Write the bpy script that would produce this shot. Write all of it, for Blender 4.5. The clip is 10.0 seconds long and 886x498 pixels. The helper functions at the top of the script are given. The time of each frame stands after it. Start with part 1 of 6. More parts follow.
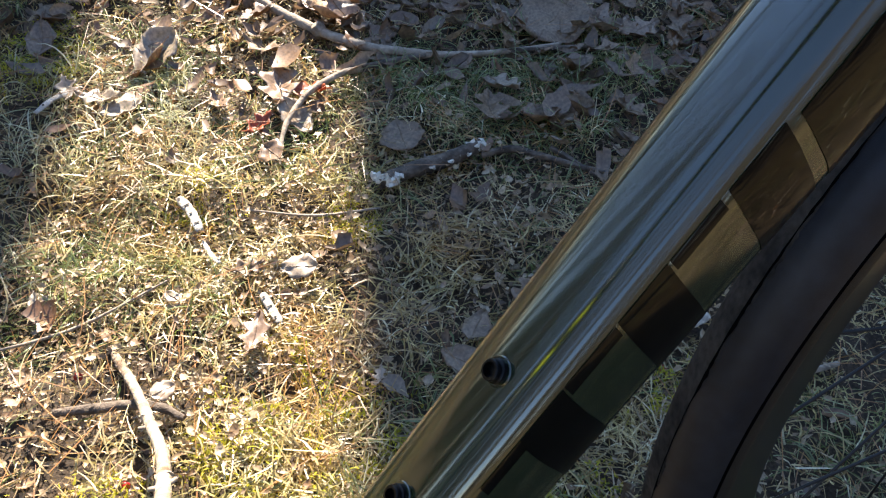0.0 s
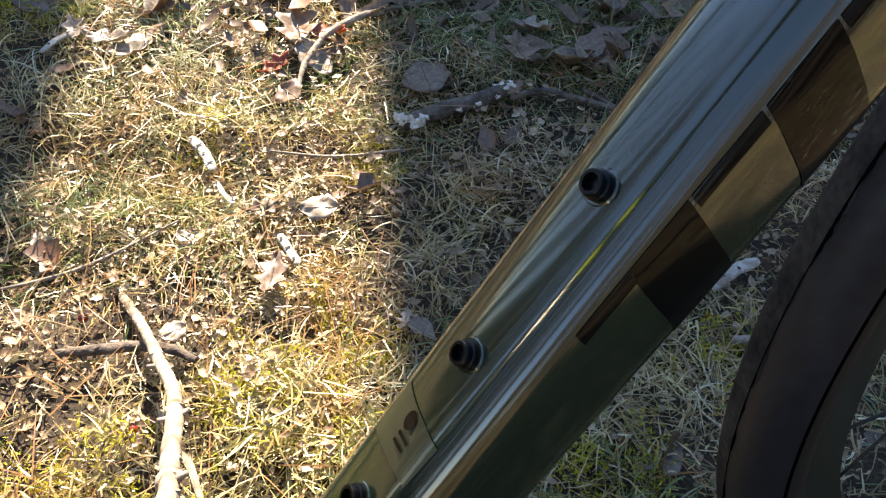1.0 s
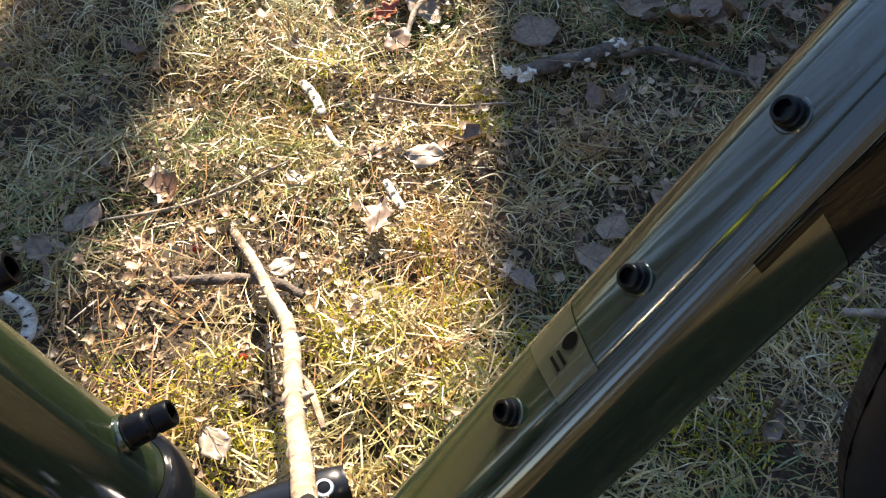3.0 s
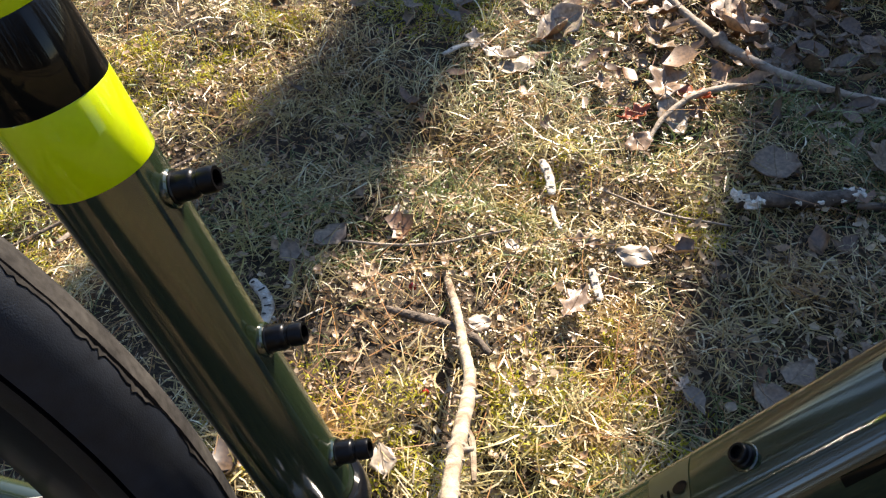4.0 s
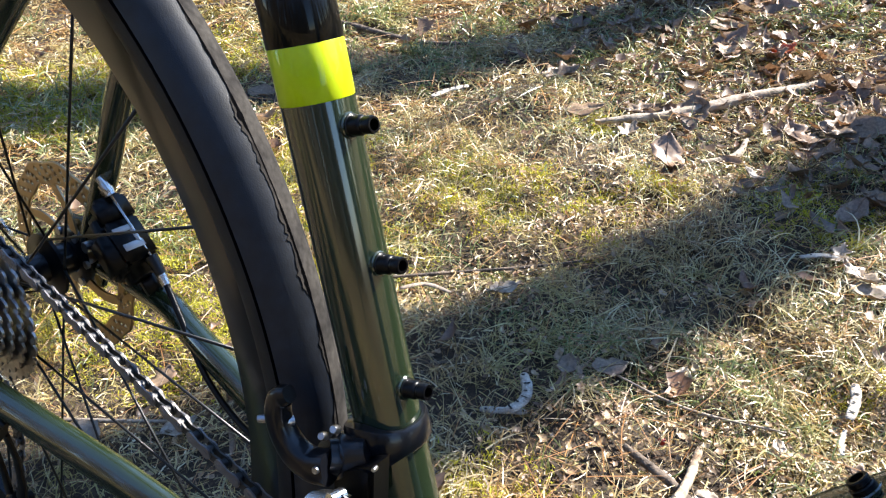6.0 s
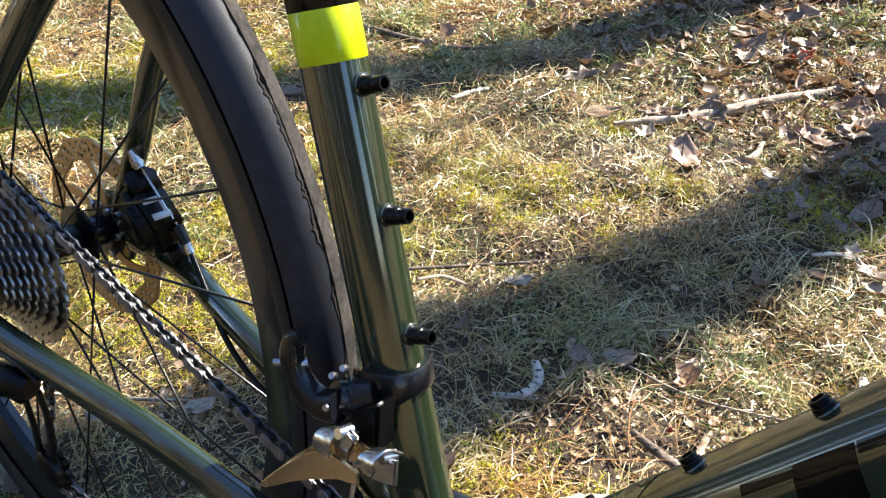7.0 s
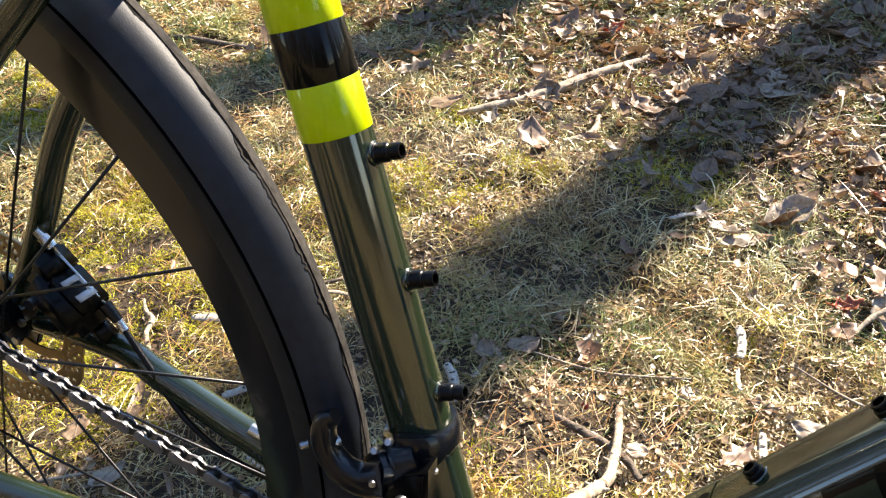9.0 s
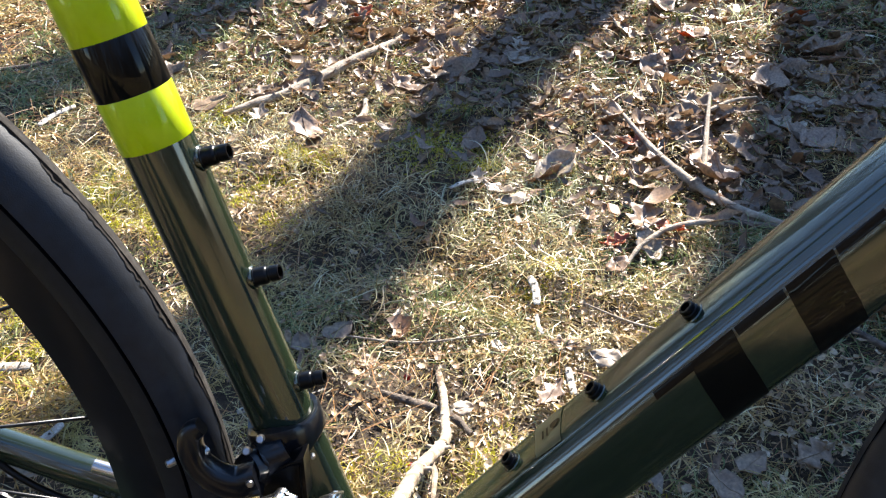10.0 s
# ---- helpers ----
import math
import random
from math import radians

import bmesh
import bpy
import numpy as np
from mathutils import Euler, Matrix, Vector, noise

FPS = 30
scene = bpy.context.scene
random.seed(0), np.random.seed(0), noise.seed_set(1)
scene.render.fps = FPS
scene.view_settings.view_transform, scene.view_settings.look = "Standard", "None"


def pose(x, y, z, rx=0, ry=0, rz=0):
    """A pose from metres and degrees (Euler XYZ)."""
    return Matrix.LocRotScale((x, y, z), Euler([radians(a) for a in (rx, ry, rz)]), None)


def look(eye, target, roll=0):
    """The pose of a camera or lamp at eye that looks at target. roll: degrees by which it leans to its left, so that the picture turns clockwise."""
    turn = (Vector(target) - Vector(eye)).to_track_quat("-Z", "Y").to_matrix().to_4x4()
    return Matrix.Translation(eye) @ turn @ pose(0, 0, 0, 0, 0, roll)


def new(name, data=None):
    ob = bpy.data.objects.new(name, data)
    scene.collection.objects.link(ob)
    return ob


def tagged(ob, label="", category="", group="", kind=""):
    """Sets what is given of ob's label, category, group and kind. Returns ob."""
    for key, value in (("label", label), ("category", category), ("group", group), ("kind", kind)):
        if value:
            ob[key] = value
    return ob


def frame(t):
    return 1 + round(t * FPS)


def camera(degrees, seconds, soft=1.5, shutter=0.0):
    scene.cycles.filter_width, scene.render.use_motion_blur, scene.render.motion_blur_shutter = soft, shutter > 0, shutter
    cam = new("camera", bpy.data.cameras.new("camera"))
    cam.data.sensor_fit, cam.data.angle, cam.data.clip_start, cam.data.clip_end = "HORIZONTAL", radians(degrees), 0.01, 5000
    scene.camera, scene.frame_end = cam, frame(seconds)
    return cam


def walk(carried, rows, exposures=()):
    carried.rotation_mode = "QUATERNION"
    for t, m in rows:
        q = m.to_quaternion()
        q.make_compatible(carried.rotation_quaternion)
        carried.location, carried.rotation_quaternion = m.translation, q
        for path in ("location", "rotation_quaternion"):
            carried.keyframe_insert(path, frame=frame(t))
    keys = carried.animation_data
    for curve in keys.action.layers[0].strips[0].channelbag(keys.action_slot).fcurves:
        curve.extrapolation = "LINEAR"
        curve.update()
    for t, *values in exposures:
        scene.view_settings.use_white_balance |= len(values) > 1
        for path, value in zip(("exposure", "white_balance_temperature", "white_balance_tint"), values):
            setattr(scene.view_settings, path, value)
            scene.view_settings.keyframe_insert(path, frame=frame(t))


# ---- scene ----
cam = camera(56.5, 10.0, soft=1.25, shutter=0.0)
# seconds, place in metres, turn in degrees
PATH = [
    (0, 0.0686, -0.0934, 0.7521, 40.8359, -2.0441, -25.4406),
    (0.5, 0.0530, -0.0883, 0.7041, 40.8387, -1.9844, -25.2876),
    (1, 0.0493, -0.0906, 0.6684, 40.5133, -1.8372, -24.7798),
    (1.5, 0.0308, -0.0827, 0.6416, 40.2320, -1.7325, -24.2560),
    (2, 0.0251, -0.0841, 0.6124, 39.5091, -1.5792, -23.4087),
    (2.2, 0.0257, -0.0858, 0.6050, 39.2696, -1.5069, -23.2509),
    (3.3, 0.0139, -0.0936, 0.7025, 37.6466, 0.2842, -13.4759),
    (3.5, 0.0154, -0.0941, 0.7268, 38.1859, 0.3903, -8.4183),
    (4, 0.0192, -0.1208, 0.7422, 41.5019, 1.3104, 1.8752),
    (4.5, 0.0613, -0.1380, 0.7558, 46.5688, 2.1389, 14.2111),
    (5, 0.0954, -0.1524, 0.7646, 51.5009, 2.2734, 26.5041),
    (5.5, 0.1364, -0.1728, 0.7393, 54.6454, 2.3488, 33.9106),
    (6, 0.1637, -0.1872, 0.7340, 55.7254, 2.6207, 36.5543),
    (6.2, 0.1760, -0.1998, 0.7265, 56.4363, 2.8574, 37.1646),
    (7.3, 0.1947, -0.2151, 0.7258, 56.6695, 2.8137, 38.5505),
    (7.5, 0.1917, -0.2181, 0.7306, 56.4593, 3.1272, 38.4932),
    (8, 0.1793, -0.2376, 0.7225, 56.4044, 3.4169, 38.0995),
    (8.5, 0.1284, -0.2421, 0.7404, 55.7288, 3.2468, 33.3407),
    (9, 0.0979, -0.2436, 0.7590, 54.6749, 2.5055, 23.0588),
    (9.5, 0.0850, -0.2621, 0.7618, 53.8754, 1.6452, 11.3229),
    (10, 0.0739, -0.2680, 0.7673, 53.3367, 1.1436, 4.9792),
]
walk(cam, [(t, pose(*p)) for t, *p in PATH], [(0.0, 2.08, 6750, 14), (0.5, 2.17, 7050, 14), (2.0, 1.94, 7050, 15), (3.4, 1.94, 7200, 15), (4.0, 1.62, 6800, 14), (5.0, 1.86, 6050, 12), (6.0, 1.93, 6050, 12),
      (7.5, 2.07, 6600, 12), (9.0, 2.04, 6950, 13), (10.0, 1.99, 6200, 12)])

# ---- light ----
SUN_AZ, SUN_EL = radians(19), radians(36)
SUN_WAY = Vector((math.sin(SUN_AZ) * math.cos(SUN_EL), math.cos(SUN_AZ) * math.cos(SUN_EL), math.sin(SUN_EL)))
world = bpy.data.worlds.new("sky")
scene.world = world
world.use_nodes = True
wn = world.node_tree.nodes
sky = wn.new("ShaderNodeTexSky")
sky.sky_type, sky.sun_disc, sky.sun_elevation, sky.sun_rotation = "NISHITA", False, SUN_EL, SUN_AZ
sky.dust_density, sky.ozone_density = 0.0, 3.2
world.node_tree.links.new(sky.outputs[0], wn["Background"].inputs[0])
wn["Background"].inputs[1].default_value = 0.098
lamp = bpy.data.lights.new("sun", "SUN")
lamp.energy, lamp.angle, lamp.color = 5.0, radians(0.5), (1.0, 0.91, 0.77)
sun = new("sun", lamp)
sun.matrix_world = look(SUN_WAY * 30, (0, 0, 0))


# ---- materials ----
def material(name, base, rough=0.5, metal=0.0, coat=0.0, var=0.0, var_scale=40.0, bump=0.0, bump_scale=300.0, spec=0.5, second=None, second_scale=8.0, island=0.0, coat_rough=0.05, coat_ior=1.5):
    """A principled surface whose colour varies at two scales, with fine relief."""
    m = bpy.data.materials.new(name)
    m.use_nodes = True
    nt = m.node_tree
    b = nt.nodes["Principled BSDF"]
    b.inputs["Roughness"].default_value = rough
    b.inputs["Metallic"].default_value = metal
    b.inputs["Coat Weight"].default_value = coat
    b.inputs["Coat Roughness"].default_value = coat_rough
    b.inputs["Coat IOR"].default_value = coat_ior
    b.inputs["Specular IOR Level"].default_value = spec
    tc = nt.nodes.new("ShaderNodeTexCoord")
    col = nt.nodes.new("ShaderNodeMix")
    col.data_type = "RGBA"
    col.inputs[6].default_value = (*base, 1)
    col.inputs[7].default_value = (*(second or [c * 0.55 for c in base]), 1)
    n1 = nt.nodes.new("ShaderNodeTexNoise")
    n1.inputs["Scale"].default_value, n1.inputs["Detail"].default_value = second_scale, 4
    ramp = nt.nodes.new("ShaderNodeMapRange")
    ramp.inputs[1].default_value, ramp.inputs[2].default_value = 0.42, 0.68
    nt.links.new(tc.outputs["Object"], n1.inputs["Vector"])
    nt.links.new(n1.outputs["Fac"], ramp.inputs[0])
    nt.links.new(ramp.outputs[0], col.inputs[0])
    hsv = nt.nodes.new("ShaderNodeHueSaturation")
    nt.links.new(col.outputs[2], hsv.inputs["Color"])
    n2 = nt.nodes.new("ShaderNodeTexNoise")
    n2.inputs["Scale"].default_value, n2.inputs["Detail"].default_value = var_scale, 5
    nt.links.new(tc.outputs["Object"], n2.inputs["Vector"])
    val = nt.nodes.new("ShaderNodeMapRange")
    val.inputs[1].default_value, val.inputs[2].default_value = 0.25, 0.75
    val.inputs[3].default_value, val.inputs[4].default_value = 1 - var, 1 + var
    nt.links.new(n2.outputs["Fac"], val.inputs[0])
    last = val.outputs[0]
    if island:
        geo = nt.nodes.new("ShaderNodeNewGeometry")
        isl = nt.nodes.new("ShaderNodeMapRange")
        isl.inputs[3].default_value, isl.inputs[4].default_value = 1 - island, 1 + island
        nt.links.new(geo.outputs["Random Per Island"], isl.inputs[0])
        mul = nt.nodes.new("ShaderNodeMath")
        mul.operation = "MULTIPLY"
        nt.links.new(last, mul.inputs[0])
        nt.links.new(isl.outputs[0], mul.inputs[1])
        last = mul.outputs[0]
    nt.links.new(last, hsv.inputs["Value"])
    nt.links.new(hsv.outputs[0], b.inputs["Base Color"])
    if bump:
        n3 = nt.nodes.new("ShaderNodeTexNoise")
        n3.inputs["Scale"].default_value, n3.inputs["Detail"].default_value = bump_scale, 3
        nt.links.new(tc.outputs["Object"], n3.inputs["Vector"])
        bp = nt.nodes.new("ShaderNodeBump")
        bp.inputs["Strength"].default_value, bp.inputs["Distance"].default_value = bump, 0.002
        nt.links.new(n3.outputs["Fac"], bp.inputs["Height"])
        nt.links.new(bp.outputs[0], b.inputs["Normal"])
        if coat:
            nt.links.new(bp.outputs[0], b.inputs["Coat Normal"])
    return m


def thin_material(name, colours, shine=0.35, gloss=0.08, rough=0.45, big=None, big_scale=3.0, spots=0.0, patch=None):
    """Dry blades and leaves: colour picked per piece, light shining through."""
    m = bpy.data.materials.new(name)
    m.use_nodes = True
    nt = m.node_tree
    nt.nodes.remove(nt.nodes["Principled BSDF"])
    out = nt.nodes["Material Output"]
    geo = nt.nodes.new("ShaderNodeNewGeometry")
    ramp = nt.nodes.new("ShaderNodeValToRGB")
    ramp.color_ramp.interpolation = "LINEAR"
    el = ramp.color_ramp.elements
    for i, c in enumerate(colours):
        e = el[i] if i < 2 else el.new(1)
        e.position, e.color = i / (len(colours) - 1), (*c, 1)
    add = nt.nodes.new("ShaderNodeMath")
    add.operation = "ADD"
    obi = nt.nodes.new("ShaderNodeObjectInfo")
    nt.links.new(geo.outputs["Random Per Island"], add.inputs[0])
    nt.links.new(obi.outputs["Random"], add.inputs[1])
    fr = nt.nodes.new("ShaderNodeMath")
    fr.operation = "FRACT"
    nt.links.new(add.outputs[0], fr.inputs[0])
    nt.links.new(fr.outputs[0], ramp.inputs[0])
    colour = ramp.outputs[0]
    tc = nt.nodes.new("ShaderNodeTexCoord")
    if big:
        n1 = nt.nodes.new("ShaderNodeTexNoise")
        n1.inputs["Scale"].default_value, n1.inputs["Detail"].default_value = big_scale, 3
        nt.links.new(tc.outputs["Object"], n1.inputs["Vector"])
        r1 = nt.nodes.new("ShaderNodeMapRange")
        r1.inputs[1].default_value, r1.inputs[2].default_value = 0.48, 0.7
        nt.links.new(n1.outputs["Fac"], r1.inputs[0])
        mx = nt.nodes.new("ShaderNodeMix")
        mx.data_type = "RGBA"
        mx.inputs[7].default_value = (*big, 1)
        nt.links.new(r1.outputs[0], mx.inputs[0])
        nt.links.new(colour, mx.inputs[6])
        colour = mx.outputs[2]
    if patch:
        n4 = nt.nodes.new("ShaderNodeTexNoise")
        n4.inputs["Scale"].default_value, n4.inputs["Detail"].default_value = 9.0, 4
        nt.links.new(tc.outputs["Object"], n4.inputs["Vector"])
        r4 = nt.nodes.new("ShaderNodeMapRange")
        r4.inputs[1].default_value, r4.inputs[2].default_value, r4.inputs[4].default_value = 0.5, 0.66, 0.8
        nt.links.new(n4.outputs["Fac"], r4.inputs[0])
        mp = nt.nodes.new("ShaderNodeMix")
        mp.data_type = "RGBA"
        mp.blend_type = "MULTIPLY"
        mp.inputs[7].default_value = (*patch, 1)
        nt.links.new(r4.outputs[0], mp.inputs[0])
        nt.links.new(colour, mp.inputs[6])
        colour = mp.outputs[2]
    n2 = nt.nodes.new("ShaderNodeTexNoise")
    n2.inputs["Scale"].default_value, n2.inputs["Detail"].default_value = 220, 4
    nt.links.new(tc.outputs["Object"], n2.inputs["Vector"])
    r2 = nt.nodes.new("ShaderNodeMapRange")
    r2.inputs[1].default_value, r2.inputs[2].default_value, r2.inputs[3].default_value, r2.inputs[4].default_value = 0.3, 0.7, 0.72 - spots, 1.2
    nt.links.new(n2.outputs["Fac"], r2.inputs[0])
    hsv = nt.nodes.new("ShaderNodeHueSaturation")
    nt.links.new(r2.outputs[0], hsv.inputs["Value"])
    nt.links.new(colour, hsv.inputs["Color"])
    d, tr, gl = nt.nodes.new("ShaderNodeBsdfDiffuse"), nt.nodes.new("ShaderNodeBsdfTranslucent"), nt.nodes.new("ShaderNodeBsdfGlossy")
    gl.inputs["Roughness"].default_value = rough
    for s in (d, tr):
        nt.links.new(hsv.outputs[0], s.inputs["Color"])
    m1, m2 = nt.nodes.new("ShaderNodeMixShader"), nt.nodes.new("ShaderNodeMixShader")
    m1.inputs[0].default_value, m2.inputs[0].default_value = shine, gloss
    nt.links.new(d.outputs[0], m1.inputs[1])
    nt.links.new(tr.outputs[0], m1.inputs[2])
    nt.links.new(m1.outputs[0], m2.inputs[1])
    nt.links.new(gl.outputs[0], m2.inputs[2])
    nt.links.new(m2.outputs[0], out.inputs["Surface"])
    return m


OLIVE = material("olive_paint", (0.0122, 0.0212, 0.0082), 0.5, 0.0, 1.0, 0.08, 900, 0.010, 26, second=(0.0105, 0.0184, 0.0070), spec=0.06, coat_rough=0.11, coat_ior=1.92)
NEON = material("neon_paint", (0.52, 0.64, 0.0), 0.45, 0.0, 1.0, 0.03, 500, second=(0.50, 0.61, 0.0), coat_rough=0.03, coat_ior=1.38, spec=0.12)
BLACK_GLOSS = material("black_decal", (0.003, 0.003, 0.0027), 0.3, 0.0, 0.4, 0.1, 300, second=(0.004, 0.0037, 0.0035), spec=0.06, coat_rough=0.03)
DECAL_GREY = material("clear_label", (0.039, 0.042, 0.019), 0.4, 0.0, 0.8, 0.05, 200, second=(0.035, 0.038, 0.017))
# black rubber; the blue in its base stands in for reflected sky
RUBBER_SKY_TINT = material("sky_tinted_rubber", (0.0070, 0.0102, 0.0175), 0.50, 0.0, 0.0, 0.4, 120, 0.10, 1500, second=(0.0150, 0.0180, 0.0245), second_scale=16, spec=0.42)
# dust on rubber, lightened also for the sun on the tread's far side
RUBBER_SUNLIT_DUST = material("dusty_sunlit_rubber", (0.044, 0.041, 0.038), 0.85, 0.0, 0.0, 0.4, 260, 0.10, 1500, second=(0.022, 0.021, 0.021), second_scale=45, spec=0.02)
RUBBER_SIDE = material("sidewall_rubber", (0.0105, 0.0108, 0.0118), 0.6, 0.0, 0.0, 0.3, 160, 0.08, 1800, second=(0.0190, 0.0180, 0.0175), second_scale=14, spec=0.24)
BLACK_METAL = material("black_anodised", (0.004, 0.0045, 0.0065), 0.3, 0.0, 0.6, 0.15, 90, 0.02, 500, second=(0.008, 0.008, 0.009), spec=0.2, coat_rough=0.13, coat_ior=1.42)
RUBBER_BLACK = material("seam_rubber", (0.0025, 0.0025, 0.003), 0.95, 0.0, 0.0, 0.2, 300, 0.1, 900, spec=0.0)
BLACK_PLASTIC = material("black_plastic", (0.002, 0.002, 0.0025), 0.28, 0.0, 0.0, 0.15, 120, 0.05, 700, spec=0.22)
# polished steel whose gold base paints in the reflection of sunlit grass
STEEL_GRASS_TINT = material("polished_steel_grass_tint", (0.84, 0.68, 0.44), 0.2, 1.0, 0.0, 0.08, 60, 0.05, 300, second=(0.72, 0.56, 0.34))
DISC_STEEL = material("disc_steel", (0.48, 0.35, 0.195), 0.34, 1.0, 0.0, 0.08, 80, 0.03, 900, second=(0.39, 0.28, 0.15), second_scale=30)
CHAIN_STEEL = material("chain_steel", (0.22, 0.21, 0.215), 0.6, 1.0, 0.0, 0.15, 150, 0.04, 800, second=(0.31, 0.295, 0.29), second_scale=50)
PIN_STEEL = material("dark_pin_steel", (0.07, 0.07, 0.072), 0.55, 1.0, 0.0, 0.15, 150, 0.04, 800, second=(0.12, 0.12, 0.12), second_scale=50)
DARK_STEEL = material("oiled_steel", (0.46, 0.46, 0.47), 0.28, 1.0, 0.0, 0.2, 200, 0.05, 800, second=(0.24, 0.235, 0.235), second_scale=60)
ALLOY = material("brushed_alloy", (0.66, 0.65, 0.63), 0.24, 1.0, 0.0, 0.08, 90, 0.03, 400, second=(0.54, 0.53, 0.51), second_scale=60)
SPOKE_BLACK = material("black_spoke", (0.005, 0.005, 0.005), 0.35, 0.0, 0.0, 0.1, 60)
WHITE_INK = material("white_print", (0.7, 0.7, 0.7), 0.5, 0.0, 0.0, 0.05, 90)
BARK = material("tree_bark", (0.075, 0.058, 0.042), 0.9, 0.0, 0.0, 0.35, 30, 0.8, 60, second=(0.04, 0.032, 0.025), second_scale=6)
STICK_PALE = material("barkless_wood", (0.40, 0.33, 0.235), 0.8, 0.0, 0.0, 0.45, 120, 0.9, 220, second=(0.15, 0.095, 0.055), second_scale=42)
STICK_GREY = material("weathered_twig", (0.38, 0.315, 0.24), 0.85, 0.0, 0.0, 0.3, 150, 0.7, 260, second=(0.21, 0.165, 0.12), second_scale=40)
STICK_DARK = material("dark_bark_twig", (0.15, 0.115, 0.085), 0.9, 0.0, 0.0, 0.4, 170, 1.0, 240, second=(0.05, 0.04, 0.032), second_scale=45)
LICHEN = material("lichen", (0.72, 0.68, 0.58), 0.9, 0.0, 0.0, 0.25, 300, 0.9, 400, second=(0.50, 0.44, 0.35), second_scale=90)
BIRCH = material("birch_bark", (0.46, 0.425, 0.36), 0.75, 0.0, 0.0, 0.35, 420, 0.8, 300, second=(0.27, 0.22, 0.17), second_scale=85)
BIRCH_DARK = material("birch_mark", (0.02, 0.018, 0.016), 0.8, 0.0, 0.0, 0.2, 300, 0.3, 400)
BERRY = material("red_berry", (0.42, 0.012, 0.012), 0.3, 0.0, 0.2, 0.2, 200)
PEBBLE = material("pale_stone", (0.66, 0.62, 0.54), 0.8, 0.0, 0.0, 0.2, 160, 0.6, 250, second=(0.5, 0.45, 0.38), second_scale=60)
STRAW = thin_material("dry_grass", [(0.194, 0.117, 0.040), (0.660, 0.510, 0.198), (0.087, 0.053, 0.021), (0.815, 0.704, 0.354), (0.407, 0.275, 0.088), (0.892, 0.836, 0.572), (0.291, 0.184, 0.064), (0.757, 0.632, 0.291), (0.543, 0.408, 0.151), (0.058, 0.037, 0.016)], 0.38, 0.07, 0.42, big=(0.46, 0.41, 0.12), big_scale=5.0, patch=(0.80, 0.55, 0.30))
NEEDLE = thin_material("brown_needles", [(0.32, 0.14, 0.04), (0.48, 0.25, 0.08), (0.24, 0.11, 0.035)], 0.2, 0.08, 0.35)
GREEN = thin_material("green_grass", [(0.09, 0.14, 0.03), (0.17, 0.23, 0.05), (0.33, 0.37, 0.14), (0.13, 0.18, 0.045), (0.42, 0.44, 0.22)], 0.42, 0.07, 0.35)
PALE_GRASS = thin_material("pale_grass", [(0.60, 0.58, 0.32), (0.78, 0.75, 0.50), (0.38, 0.42, 0.16), (0.68, 0.62, 0.34)], 0.42, 0.10, 0.4)
MOSS = thin_material("moss", [(0.42, 0.40, 0.035), (0.64, 0.59, 0.055), (0.52, 0.48, 0.04), (0.26, 0.26, 0.03)], 0.45, 0.02, 0.6)
CHIP = thin_material("leaf_litter", [(0.22, 0.14, 0.075), (0.38, 0.26, 0.145), (0.11, 0.065, 0.035), (0.44, 0.33, 0.185), (0.27, 0.165, 0.08), (0.15, 0.09, 0.048), (0.50, 0.39, 0.235), (0.32, 0.175, 0.07), (0.36, 0.25, 0.14), (0.12, 0.075, 0.04)], 0.30, 0.05, 0.45, spots=0.15)
TAN_LITTER = thin_material("tan_litter", [(0.40, 0.27, 0.14), (0.52, 0.38, 0.21), (0.28, 0.17, 0.085), (0.62, 0.50, 0.33), (0.36, 0.21, 0.10)], 0.34, 0.06, 0.4, spots=0.2)
LITTER_BROWN = thin_material("brown_litter", [(0.198, 0.123, 0.068), (0.275, 0.178, 0.104), (0.120, 0.072, 0.038), (0.344, 0.246, 0.152), (0.258, 0.128, 0.056), (0.155, 0.093, 0.050)], 0.28, 0.07, 0.45, spots=0.2)
LEAF_BROWN = thin_material("dead_leaf_brown", [(0.29, 0.18, 0.105), (0.38, 0.26, 0.165), (0.22, 0.13, 0.07)], 0.32, 0.08, 0.42, big=(0.42, 0.28, 0.17), big_scale=22, spots=0.2)
LEAF_GREY = thin_material("dead_leaf_grey", [(0.24, 0.165, 0.10), (0.31, 0.215, 0.13)], 0.24, 0.06, 0.45, big=(0.23, 0.145, 0.085), big_scale=25, spots=0.2)
LEAF_PALE = thin_material("dead_leaf_pale", [(0.35, 0.27, 0.18), (0.43, 0.35, 0.25)], 0.3, 0.09, 0.42, big=(0.36, 0.26, 0.165), big_scale=24, spots=0.15)
LEAF_RED = thin_material("dead_leaf_red", [(0.52, 0.13, 0.035), (0.42, 0.10, 0.03)], 0.4, 0.06, 0.4, big=(0.3, 0.09, 0.03), big_scale=30)


def clear_plastic():
    m = bpy.data.materials.new("clear_plastic")
    m.use_nodes = True
    nt = m.node_tree
    nt.nodes.remove(nt.nodes["Principled BSDF"])
    tr, gl, mx = nt.nodes.new("ShaderNodeBsdfTransparent"), nt.nodes.new("ShaderNodeBsdfGlossy"), nt.nodes.new("ShaderNodeMixShader")
    tr.inputs[0].default_value = (0.9, 0.89, 0.86, 1)
    gl.inputs["Roughness"].default_value = 0.12
    mx.inputs[0].default_value = 0.2
    nt.links.new(tr.outputs[0], mx.inputs[1])
    nt.links.new(gl.outputs[0], mx.inputs[2])
    nt.links.new(mx.outputs[0], nt.nodes["Material Output"].inputs["Surface"])
    return m


CLEAR = clear_plastic()


